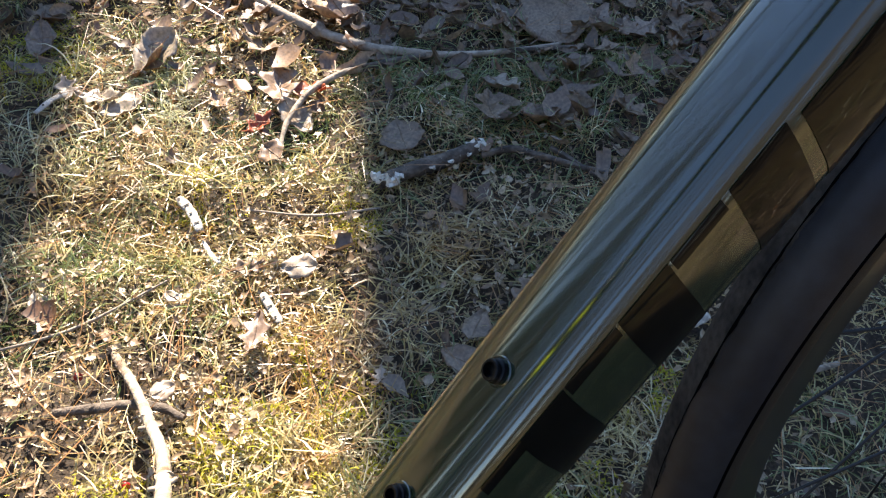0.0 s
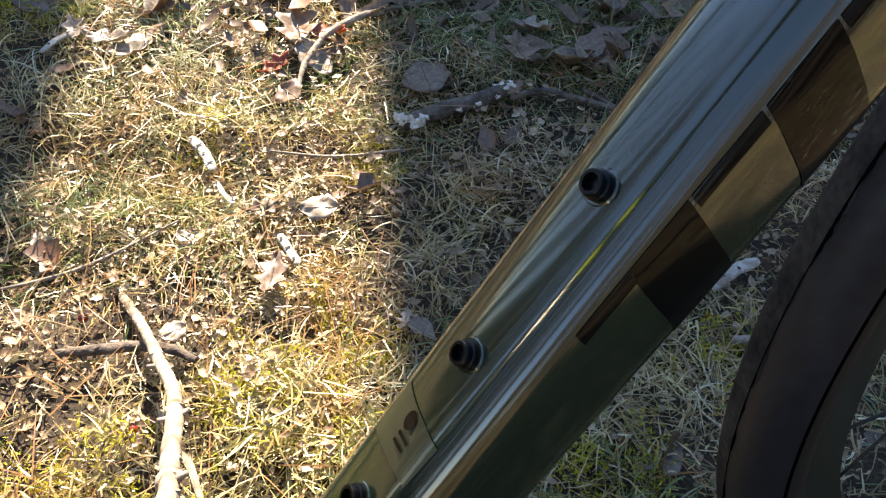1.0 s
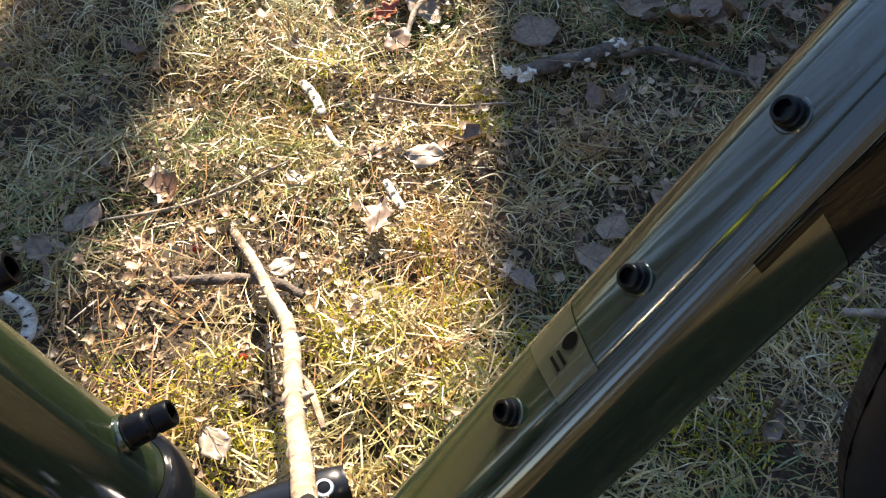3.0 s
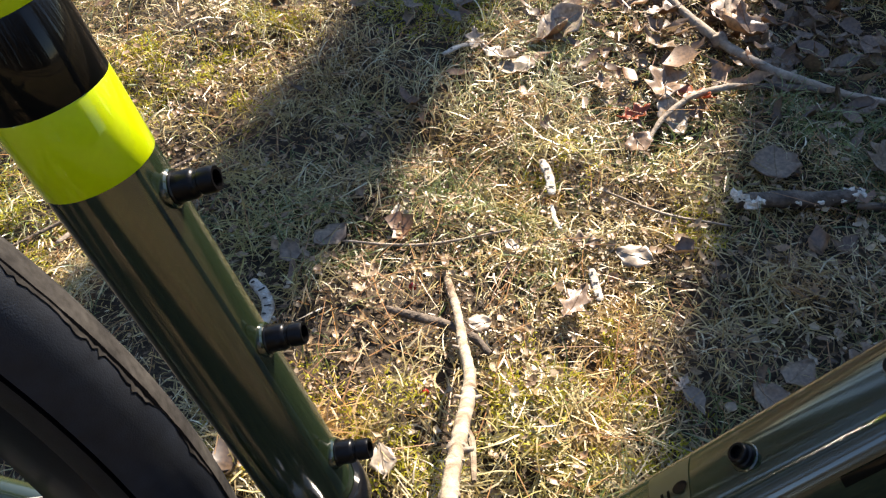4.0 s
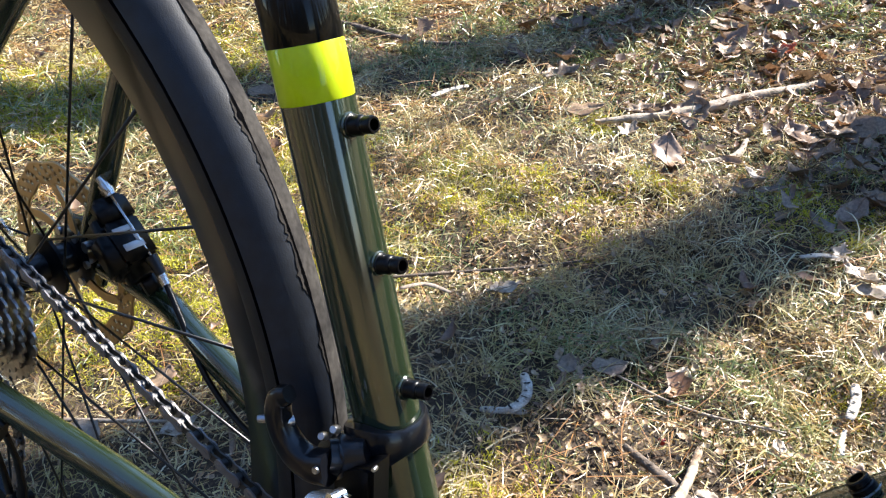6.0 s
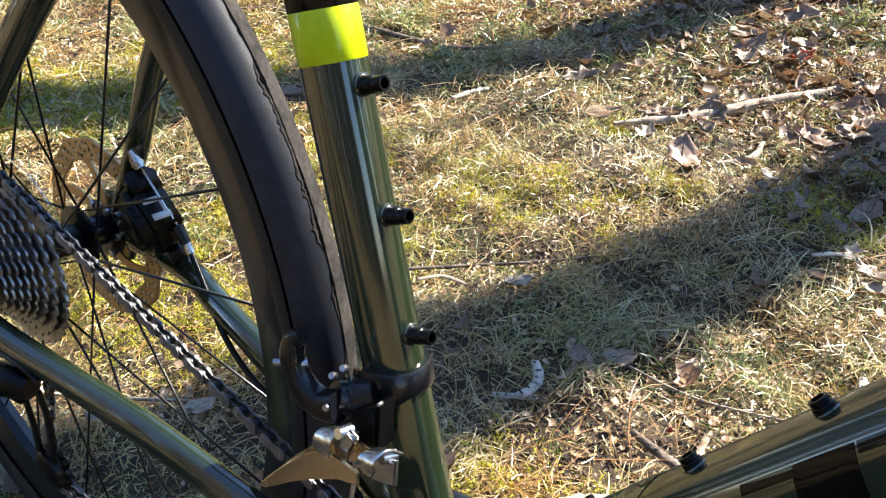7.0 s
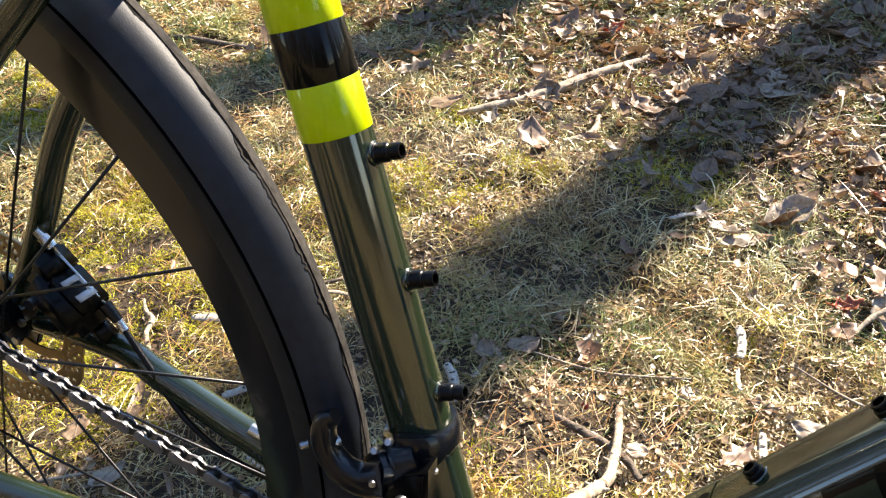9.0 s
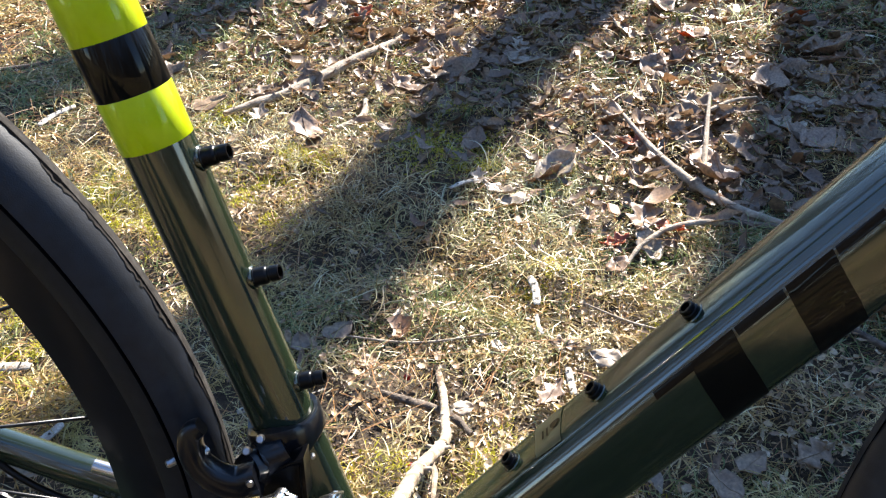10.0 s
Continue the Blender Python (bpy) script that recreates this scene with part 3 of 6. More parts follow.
stay("chain_stay", [(-0.02, -0.024, 0.0), (-0.08, -0.030, 0.016), (-0.150, -0.038, 0.031), (-0.226, -0.046, 0.044), (-0.307, -0.054, 0.050), (-0.375, -0.061, 0.056), (-0.435, -0.066, 0.066)],
     [(0.0105, 0.0145), (0.010, 0.0135), (0.0095, 0.011)])
stay("chain_stay", [(-0.02, 0.024, 0.0), (-0.08, 0.032, 0.028), (-0.170, 0.042, 0.056), (-0.209, 0.046, 0.066), (-0.275, 0.055, 0.080), (-0.320, 0.062, 0.088), (-0.420, 0.068, 0.086)],
     [(0.0105, 0.0145), (0.010, 0.0125), (0.0095, 0.011)])
stay("seat_stay", [(-0.456, -0.062, 0.100), (-0.362, -0.056, 0.222), (-0.277, -0.050, 0.312), (-0.185, -0.034, 0.405), (-0.128, -0.014, 0.470)], [(0.0085, 0.0095), (0.009, 0.0105), (0.009, 0.010)])
stay("seat_stay", [(-0.420, 0.064, 0.092), (-0.368, 0.060, 0.178), (-0.322, 0.056, 0.262), (-0.215, 0.036, 0.385), (-0.128, 0.014, 0.470)], [(0.0085, 0.0095), (0.009, 0.0105), (0.009, 0.010)])


def dropout(y, dx=0.0):
    bm = bmesh.new()
    plate(bm, [(x + dx, z) for x, z in [(-0.452, 0.116), (-0.428, 0.120), (-0.404, 0.106), (-0.400, 0.082), (-0.412, 0.060), (-0.440, 0.050), (-0.458, 0.078)]], y - 0.003, y + 0.003, 0.0012)
    part("dropout", bm, OLIVE, bicycle)


dropout(-0.067, -0.014)
dropout(0.070)


# bosses with black screws
def turned(bm, p, d, profile, seg=24):
    """Turns a profile of (along, radius) about the axis d through p."""
    u = d.cross(SIDE).normalized()
    v = d.cross(u)
    rows = []
    for s, rad in profile:
        rows.append([bm.verts.new(p + d * s + (u * math.cos(2 * math.pi * i / seg) + v * math.sin(2 * math.pi * i / seg)) * rad) for i in range(seg)])
    for a, b in zip(rows, rows[1:]):
        for i in range(seg):
            bm.faces.new((a[i], a[(i + 1) % seg], b[(i + 1) % seg], b[i]))
    bm.faces.new(rows[-1])


def boss(p, d, parent, k=1.0):
    """A hollow bolt of length k on its boss."""
    bm = bmesh.new()
    turned(bm, p, d, [(s * k, rad) for s, rad in ((-0.001, 0.0051), (0.0012, 0.0051), (0.0015, 0.0046), (0.0058, 0.0046), (0.0066, 0.0042), (0.0070, 0.0036), (0.0078, 0.0036), (0.0082, 0.0040), (0.0114, 0.0040), (0.0122, 0.0036), (0.0122, 0.0027), (0.0070, 0.0026))])
    part("boss_screw", bm, BLACK_PLASTIC, parent, "black hollow bolt on its boss")
    bm = bmesh.new()
    sweep(bm, [p + d * s for s in (-0.001, 0.0004, 0.0010)], [(0.0060, 0.0060), (0.0060, 0.0060), (0.0054, 0.0054)], 20)
    part("boss_rim", bm, OLIVE, parent)


for k in range(3):
    boss(US * (0.1852 + 0.064 * k) + NS * R_SEAT, NS, bicycle, 1.14)
    boss(UD * (0.1552 + 0.064 * k) + ND * (DT_C + DT_H - 0.0006), ND, bicycle, 0.46)


# ---- wheels ----
SEAM_W = 0.0   # degrees from the middle of the tread


def tyre_profile():
    """The tyre's section as (radius, y): round, with a groove at each edge of the tread."""
    out = []
    rc = TYRE_R - 0.0215
    for w in (-128, -116, -104, -94, -87, -83, -81.5, -80, -78, -60, -42, -27, -15, -8, SEAM_W, 6, 27, 42, 60, 78, 80, 81.5, 83, 87, 94, 104, 116, 128):
        r = 0.0215
        if abs(abs(w) - 81.0) < 1.2:
            r -= 0.0010
        elif abs(w) < 4:
            r += 0.0006
        elif abs(w) < 79:
            r += 0.0003
        out.append((rc + r * math.cos(radians(w)), TYRE_W / 0.0215 * r * math.sin(radians(w))))
    return out


def wheel(name, centre, label, flange_near, flange_far, hub_r=0.021):
    """Rim with its tyre, hub and laced spokes."""
    bm = bmesh.new()
    ri = TYRE_R - 0.040
    lathe(bm, [(ri + 0.006, -0.0135), (ri - 0.004, -0.0130), (ri - 0.026, -0.008), (ri - 0.029, 0.0), (ri - 0.026, 0.008), (ri - 0.004, 0.0130), (ri + 0.006, 0.0135), (ri + 0.004, 0.010), (ri - 0.001, 0.0), (ri + 0.004, -0.010)], centre, 120)
    rim = part(name, bm, BLACK_METAL, bicycle, label)
    bm = bmesh.new()
    prof = tyre_profile()
    lathe(bm, prof[:9], centre, 180, closed=False)
    part("sidewall", bm, RUBBER_SIDE, rim, "brownish black rubber sidewall")
    bm = bmesh.new()
    lathe(bm, prof[-9:], centre, 180, closed=False)
    part("sidewall", bm, RUBBER_SIDE, rim, "brownish black rubber sidewall")
    bm = bmesh.new()
    lathe(bm, prof[8:15], centre, 180, closed=False)
    part("tyre_tread", bm, RUBBER_SKY_TINT, rim, "smooth black rubber tread")
    # the far half takes the lighter colour: dust plus painted sunlight
    bm = bmesh.new()
    lathe(bm, prof[14:-8], centre, 180, closed=False)
    part("tyre_tread", bm, RUBBER_SUNLIT_DUST, rim, "far side of the tread, lighter with dust and painted sunlight")
    for side in (-1, 1):
        bm = bmesh.new()
        rr, yy = TYRE_R - 0.0215 + 0.0212 * math.cos(radians(81.0)), side * TYRE_W / 0.0215 * 0.0212 * math.sin(radians(81.0))
        lathe(bm, [(rr - 0.0006, yy - side * 0.0007), (rr + 0.0003, yy - side * 0.0007), (rr - 0.0003, yy + side * 0.0007), (rr - 0.0009, yy + side * 0.0007)], centre, 180)
        part("tread_seam", bm, RUBBER_BLACK, rim, "thin black groove")
    # a ragged black seam along the tread, with flakes of dried dust beside it
    rc = TYRE_R - 0.0215

    def on_tread(a, ww, lift):
        r, y = rc + (0.0219 + lift) * math.cos(radians(ww)), TYRE_W / 0.0215 * (0.0219 + lift) * math.sin(radians(ww))
        return centre + Vector((r * math.cos(a), y, r * math.sin(a)))

    seam, dust = bmesh.new(), bmesh.new()
    rows, count = [], 1200
    for k in range(count):
        a = 2 * math.pi * k / count
        c, d = math.cos(a), math.sin(a)
        flake = max(0.0, noise.noise(Vector((c * 22, d * 22, 1.3))) + 0.05) * (0.4 + 1.3 * abs(noise.noise(Vector((c * 90, d * 90, 0.4)))))
        mid = SEAM_W + 0.7 * noise.noise(Vector((c * 55, d * 55, 5.0)))
        crumb = max(0.0, noise.noise(Vector((c * 13, d * 13, 7.7))) + 0.05) * (0.5 + 1.6 * abs(noise.noise(Vector((c * 120, d * 120, 3.1)))))
        lo = mid - 0.8 - 7 * flake
        rows.append([seam.verts.new(on_tread(a, w, 0.00045)) for w in (lo, mid + 0.8 + 2.0 * flake)] + [dust.verts.new(on_tread(a, w, 0.0003)) for w in (lo - 14 * crumb, mid)])
    for k in range(count):
        u, v = rows[k], rows[(k + 1) % count]
        seam.faces.new((u[0], u[1], v[1], v[0]))
        dust.faces.new((u[2], u[3], v[3], v[2]))
    part("tread_seam", seam, RUBBER_BLACK, rim, "ragged black seam along the tread")
    part("dust_crust", dust, RUBBER_SUNLIT_DUST, rim, "dried grey dust on the tread")
    bm = bmesh.new()
    lathe(bm, [(0.0001, flange_near - 0.022), (0.010, flange_near - 0.022), (0.011, flange_near - 0.003), (hub_r + 0.004, flange_near - 0.0015), (hub_r + 0.004, flange_near + 0.0015), (0.013, flange_near + 0.005),
               (0.012, 0.0), (0.013, flange_far - 0.005), (hub_r + 0.006, flange_far - 0.0015), (hub_r + 0.006, flange_far + 0.0015), (0.014, flange_far + 0.004), (0.013, flange_far + 0.02), (0.0001, flange_far + 0.02)], centre, 36, closed=False)
    part("hub", bm, BLACK_METAL, rim, "black hub")
    n = 12
    for side, y, r in ((-1, flange_near, hub_r), (1, flange_far, hub_r + 0.002)):
        for k in range(n):
            a = 2 * math.pi * (k + (0.9167 if side > 0 else 0.4167)) / n
            cross = radians(60) * (1 if k % 2 else -1)
            p = centre + Vector((r * math.cos(a), y, r * math.sin(a)))
            b = a + cross
            q = centre + Vector(((ri - 0.026) * math.cos(b), side * 0.002, (ri - 0.026) * math.sin(b)))
            bm = bmesh.new()
            sweep(bm, [p, q], [(0.00105, 0.00105)] * 2, 6, up=(0.2, 0.9, 0.1))
            part("spoke", bm, SPOKE_BLACK, rim)
    return rim


rear_wheel = wheel("rear_wheel", AXLE, "black rear wheel with a smooth tyre", -0.020, 0.034)
front_wheel = wheel("front_wheel", FRONT, "black front wheel with a smooth tyre", -0.033, 0.033, 0.018)
bm = bmesh.new()
sweep(bm, bezier([HEAD_LOW - (HEAD_TOP - HEAD_LOW) * 0.02, HEAD_LOW + Vector((0.010, -0.012, -0.020)), HEAD_LOW + Vector((0.030, -0.040, -0.07)), Vector((0.52, -0.046, 0.25)), FRONT + Vector((-0.004, -0.052, 0.0))], 6),
      [(0.022, 0.022), (0.013, 0.018), (0.010, 0.014), (0.009, 0.011)], 20)
part("fork_blade", bm, OLIVE, bicycle)
bm = bmesh.new()
sweep(bm, bezier([HEAD_LOW - (HEAD_TOP - HEAD_LOW) * 0.02, HEAD_LOW + Vector((0.010, 0.012, -0.020)), HEAD_LOW + Vector((0.030, 0.040, -0.07)), Vector((0.52, 0.046, 0.25)), FRONT + Vector((-0.004, 0.052, 0.0))], 6),
      [(0.022, 0.022), (0.013, 0.018), (0.010, 0.014), (0.009, 0.011)], 20)
part("fork_blade", bm, OLIVE, bicycle)


# ---- brake disc ----
def brake_disc(y):
    bm = bmesh.new()
    n, rad = 648, np.linspace(0.0615, 0.0805, 17)
    holes = []
    for k in range(12):
        a0 = 2 * math.pi * k / 12
        holes += [(a0 + d, r, 0.00195) for d, r in ((0.00, 0.0655), (0.05, 0.0700), (0.10, 0.0745), (0.16, 0.0765), (0.17, 0.0680), (0.24, 0.0725), (0.31, 0.0760), (0.33, 0.0665), (0.41, 0.0705), (0.46, 0.0750))]
        if k % 2:
            holes.append((a0 + 0.245, 0.0650, 0.0030))
    holes = np.array([(r * math.cos(a), r * math.sin(a), h) for a, r, h in holes])
    grid = []
    for i in range(n):
        a = 2 * math.pi * i / n
        wave = 0.0012 * math.cos(a * 12)
        grid.append([bm.verts.new(AXLE + Vector(((r + wave) * math.cos(a), y, (r + wave) * math.sin(a)))) for r in rad])
    for i in range(n):
        a, b = grid[i], grid[(i + 1) % n]
        w = 2 * math.pi * (i + 0.5) / n
        for k in range(len(rad) - 1):
            r = (rad[k] + rad[k + 1]) / 2
            if (np.hypot(holes[:, 0] - r * math.cos(w), holes[:, 1] - r * math.sin(w)) > holes[:, 2]).all():
                bm.faces.new((a[k], a[k + 1], b[k + 1], b[k]))
    ob = part("brake_disc", bm, DISC_STEEL, bicycle, "drilled steel brake disc")
    m = ob.modifiers.new("thick", "SOLIDIFY")
    m.thickness = 0.0018
    for k in range(6):
        a0 = 2 * math.pi * k / 6 + 0.2
        bm = bmesh.new()
        prev = None
        for u in np.linspace(0, 1, 7):
            aa, rr, h = a0 + 0.55 * u, 0.024 + 0.040 * u, 0.0048
            ring = [bm.verts.new(AXLE + Vector((rr * math.cos(aa + s * h / rr), y + dy, rr * math.sin(aa + s * h / rr)))) for s, dy in ((-1, -0.0016), (1, -0.0016), (1, 0.0002), (-1, 0.0002))]
            if prev:
                for c in range(4):
                    bm.faces.new((prev[c], prev[(c + 1) % 4], ring[(c + 1) % 4], ring[c]))
            prev = ring
        part("disc_arm", bm, DISC_STEEL, ob)
    bm = bmesh.new()
    lathe(bm, [(0.014, y - 0.004), (0.022, y - 0.003), (0.026, y - 0.0014), (0.026, y + 0.002), (0.014, y + 0.002)], AXLE, 30)
    part("disc_carrier", bm, BLACK_METAL, ob)
    for k in range(6):
        a = 2 * math.pi * k / 6
        bm = bmesh.new()
        p = AXLE + Vector((0.0225 * math.cos(a), y - 0.0045, 0.0225 * math.sin(a)))
        cyl(bm, p, p + Vector((0, 0.003, 0)), 0.0035, seg=10)
        part("disc_bolt", bm, DARK_STEEL, ob)


brake_disc(0.0570)

# ---- brake caliper on the far chain stay ----
caliper = new("brake_caliper")
caliper.parent = bicycle
caliper["label"] = "black disc brake caliper with white print"
CM = Matrix.Translation((-0.347, 0.052, 0.129)) @ pose(0, 0, 0, 0, 42, 0)


def cal_box(name, at, size, mat, bevel=0.003, label=""):
    bm = bmesh.new()
    box(bm, CM @ Matrix.Translation(at), size, bevel)
    return part(name, bm, mat, caliper, label)


cal_box("caliper_body", (0.0, 0.0, 0.0), (0.058, 0.030, 0.034), BLACK_PLASTIC, 0.007)
cal_box("caliper_body", (0.006, -0.014, 0.004), (0.036, 0.012, 0.026), BLACK_PLASTIC, 0.004)
cal_box("caliper_arm", (-0.022, 0.0, 0.016), (0.022, 0.026, 0.014), BLACK_PLASTIC, 0.003)
cal_box("caliper_mount", (0.032, 0.008, -0.008), (0.026, 0.014, 0.014), BLACK_PLASTIC, 0.004)
cal_box("caliper_cover", (0.004, -0.002, 0.020), (0.034, 0.026, 0.006), BLACK_PLASTIC, 0.002)
for at, size in (((-0.004, -0.005, 0.0232), (0.0045, 0.016, 0.0008)), ((0.010, -0.004, 0.0232), (0.0055, 0.016, 0.0008)), ((0.003, 0.001, 0.0232), (0.010, 0.003, 0.0008))):
    cal_box("printed_bar", at, size, WHITE_INK, 0.0)
bm = bmesh.new()
for r, s0, s1 in ((0.0042, -0.040, -0.030), (0.0050, -0.036, -0.033), (0.0032, -0.046, -0.040)):
    cyl(bm, CM @ Vector((s0, -0.001, 0.027)), CM @ Vector((s1, 0.000, 0.026)), r, seg=14)
part("barrel_adjuster", bm, ALLOY, caliper, "silver barrel adjuster")
bm = bmesh.new()
cyl(bm, CM @ Vector((-0.032, 0.000, 0.026)), CM @ Vector((0.040, 0.004, 0.020)), 0.0011, seg=8)
part("brake_wire", bm, ALLOY, caliper, "bare steel wire")
bm = bmesh.new()
cyl(bm, CM @ Vector((0.022, 0.003, 0.021)), CM @ Vector((0.037, 0.004, 0.018)), 0.0052, 0.0040, seg=14)
part("cable_stop", bm, BLACK_METAL, caliper)
bm = bmesh.new()
cyl(bm, CM @ Vector((0.037, 0.004, 0.018)), CM @ Vector((0.045, 0.004, 0.016)), 0.0036, seg=14)
part("ferrule", bm, ALLOY, caliper, "silver ferrule")
for at in ((-0.012, -0.013, -0.010),):
    bm = bmesh.new()
    cyl(bm, CM @ Vector(at), CM @ (Vector(at) + Vector((0, -0.008, 0))), 0.0045, seg=12)
    part("bolt", bm, DARK_STEEL, caliper)

bm = bmesh.new()
sweep(bm, bezier([CM @ Vector((0.045, 0.004, 0.016)), Vector((-0.28, 0.05, 0.091)), Vector((-0.249, 0.042, 0.064)), Vector((-0.212, 0.036, 0.048)), Vector((-0.171, 0.03, 0.046)), Vector((-0.145, 0.026, 0.054)), Vector((-0.06, 0.016, 0.006))], 8), 0.0024, 10)
part("brake_hose", bm, BLACK_PLASTIC, bicycle, "black brake cable housing")
bm = bmesh.new()
cyl(bm, (-0.180, 0.030, 0.084), (-0.156, 0.029, 0.078), 0.0046, seg=14)
cyl(bm, (-0.156, 0.029, 0.078), (-0.142, 0.028, 0.074), 0.0034, seg=14)
part("cable_ferrule", bm, ALLOY, bicycle, "silver cable ferrule")
bm = bmesh.new()
cyl(bm, (-0.170, 0.030, 0.050), (-0.157, 0.029, 0.044), 0.0028, seg=14)
part("cable_ferrule", bm, ALLOY, bicycle, "small silver cable ferrule")
for k in range(4):
    bm = bmesh.new()
    box(bm, Matrix.Translation((-0.1850 + 0.0040 * k, 0.0300 - 0.0004 * k, 0.0570 - 0.0014 * k)) @ pose(0, 0, 0, 0, 18, 0), (0.0024, 0.0008, 0.0028), 0.0)
    part("printed_bar", bm, WHITE_INK, bicycle, "small white printed bar")

# ---- cassette ----
cassette = new("cassette")
cassette.parent = bicycle
cassette["label"] = "steel cassette of eleven sprockets"
SPROCKETS = (36, 32, 28, 25, 23, 21, 19, 17, 15, 13, 11)
for k, teeth in enumerate(SPROCKETS):
    y = -0.0205 - 0.00385 * k
    bm = bmesh.new()
    r = 0.00203 * teeth + 0.0018
    gear(bm, AXLE, r, teeth, y - 0.0009, y + 0.0009, max(0.016, r - 0.017))
    part("sprocket", bm, DARK_STEEL, cassette)
bm = bmesh.new()
lathe(bm, [(0.0001, -0.016), (0.017, -0.016), (0.017, -0.058), (0.013, -0.062), (0.009, -0.0625), (0.009, -0.060), (0.0001, -0.060)], AXLE, 30, closed=False)
part("lockring", bm, ALLOY, cassette, "silver lockring")
for k in range(5):
    a = 2 * math.pi * k / 5 + 0.3
    bm = bmesh.new()
    plate(bm, [(AXLE.x + r * math.cos(a + d), AXLE.z + r * math.sin(a + d)) for r, d in ((0.018, -0.25), (0.058, -0.06), (0.058, 0.06), (0.018, 0.25))], -0.0205, -0.0165)
    part("sprocket_spider", bm, BLACK_METAL, cassette)
bm = bmesh.new()
lathe(bm, [(0.046, -0.0135), (0.080, -0.0125), (0.0870, -0.0135), (0.0884, -0.0165), (0.0866, -0.0170), (0.080, -0.0136), (0.046, -0.0146)], AXLE, 80)
part("spoke_protector", bm, CLEAR, bicycle, "clear plastic spoke protector disc")


# ---- chain ----
def link_mesh(outer):
    bm = bmesh.new()
    y = 0.0030 if outer else 0.0020
    h = 0.0043
    for s in (-1, 1):
        poly = []
        for w in np.linspace(90, 270, 7):
            poly.append((-0.00635 + h * math.cos(radians(w)), h * math.sin(radians(w))))
        poly.append((0.0, -h * 0.62))
        for w in np.linspace(-90, 90, 7):
            poly.append((0.00635 + h * math.cos(radians(w)), h * math.sin(radians(w))))
        poly.append((0.0, h * 0.62))
        plate(bm, poly, s * y - 0.0005, s * y + 0.0005)
    if not outer:
        for x in (-0.00635, 0.00635):
            cyl(bm, (x, -0.0018, 0), (x, 0.0018, 0), 0.0029, seg=12)
    else:
        for x in (-0.00635, 0.00635):
            cyl(bm, (x, -0.0040, 0), (x, 0.0040, 0), 0.0018, seg=8)
    bmesh.ops.recalc_face_normals(bm, faces=bm.faces)
    me = bpy.data.meshes.new("link")
    bm.to_mesh(me)
    bm.free()
    me.materials.append(CHAIN_STEEL if outer else PIN_STEEL)
    return me


chain = new("chain")
chain.parent = bicycle
chain["label"] = "silver steel chain"
LINKS = (link_mesh(True), link_mesh(False))
R_BIG = 0.00203 * 36 - 0.0002
RING = Vector((0.0, -0.0360, 0.0))
R_RING = 0.0690
PULLEY = Vector((-0.372, -0.046, -0.075))
PULLEY_UP = Vector((-0.402, -0.044, 0.005))


def chain_path():
    pts = []
    for w in np.radians(np.linspace(235, 84, 30)):
        pts.append(AXLE + Vector((R_BIG * math.cos(w), -0.0225, R_BIG * math.sin(w))))
    end = Vector((R_RING * math.cos(radians(99)), RING.y, R_RING * math.sin(radians(99))))
    pts.append(end)
    for w in np.radians(np.linspace(96, -88, 30)):
        pts.append(Vector((R_RING * math.cos(w), RING.y, R_RING * math.sin(w))))
    pts.append(PULLEY + Vector((0.006, 0, -0.021)))
    for w in np.radians(np.linspace(-80, -250, 8)):
        pts.append(PULLEY + Vector((0.021 * math.cos(w), 0, 0.021 * math.sin(w))))
    for w in np.radians(np.linspace(-30, 90, 6)):
        pts.append(PULLEY_UP + Vector((0.021 * math.cos(w), 0.010, 0.021 * math.sin(w))))
    return pts


track = chain_path()
leg = [0.0]
for a, b in zip(track, track[1:]):
    leg.append(leg[-1] + (b - a).length)


def on_chain(d):
    i = min(max(int(np.searchsorted(leg, d)), 1), len(track) - 1)
    return track[i - 1].lerp(track[i], (d - leg[i - 1]) / max(leg[i] - leg[i - 1], 1e-9))


for k in range(int(leg[-1] / 0.0127)):
    a, b = on_chain(k * 0.0127), on_chain((k + 1) * 0.0127)
    x = (b - a).normalized()
    z = x.cross(Vector((0, 1, 0))).normalized() * -1
    yy = z.cross(x)
    ob = new("link", LINKS[k % 2])
    ob.parent = chain
    m = Matrix((x, yy, z)).transposed().to_4x4()
    m.translation = (a + b) / 2
    ob.matrix_local = m

# ---- chainrings ----
crank = new("chainset")
crank.parent = bicycle
crank["label"] = "black double chainset"
bm = bmesh.new()
gear(bm, (0, 0, 0), 0.1040, 50, -0.0450, -0.0415, 0.084)
part("chainring", bm, BLACK_METAL, crank)
bm = bmesh.new()
gear(bm, (0, 0, 0), 0.0715, 34, -0.0370, -0.0350, 0.054)
part("chainring", bm, DARK_STEEL, crank)
bm = bmesh.new()
lathe(bm, [(0.086, -0.0452), (0.088, -0.0470), (0.093, -0.0470), (0.096, -0.0452)], (0, 0, 0), 80)
part("chainring_rim", bm, DARK_STEEL, crank)
for k in range(4):
    a = radians(20 + 90 * k)
    bm = bmesh.new()
    sweep(bm, [Vector((0.016 * math.cos(a), -0.052, 0.016 * math.sin(a))), Vector((0.080 * math.cos(a), -0.046, 0.080 * math.sin(a)))], [(0.004, 0.011), (0.0035, 0.008)], 14, power=3)
    part("spider_arm", bm, BLACK_METAL, crank)
bm = bmesh.new()
cyl(bm, (0, -0.062, 0), (0, -0.036, 0), 0.022, seg=28)
part("crank_axle", bm, BLACK_METAL, crank)

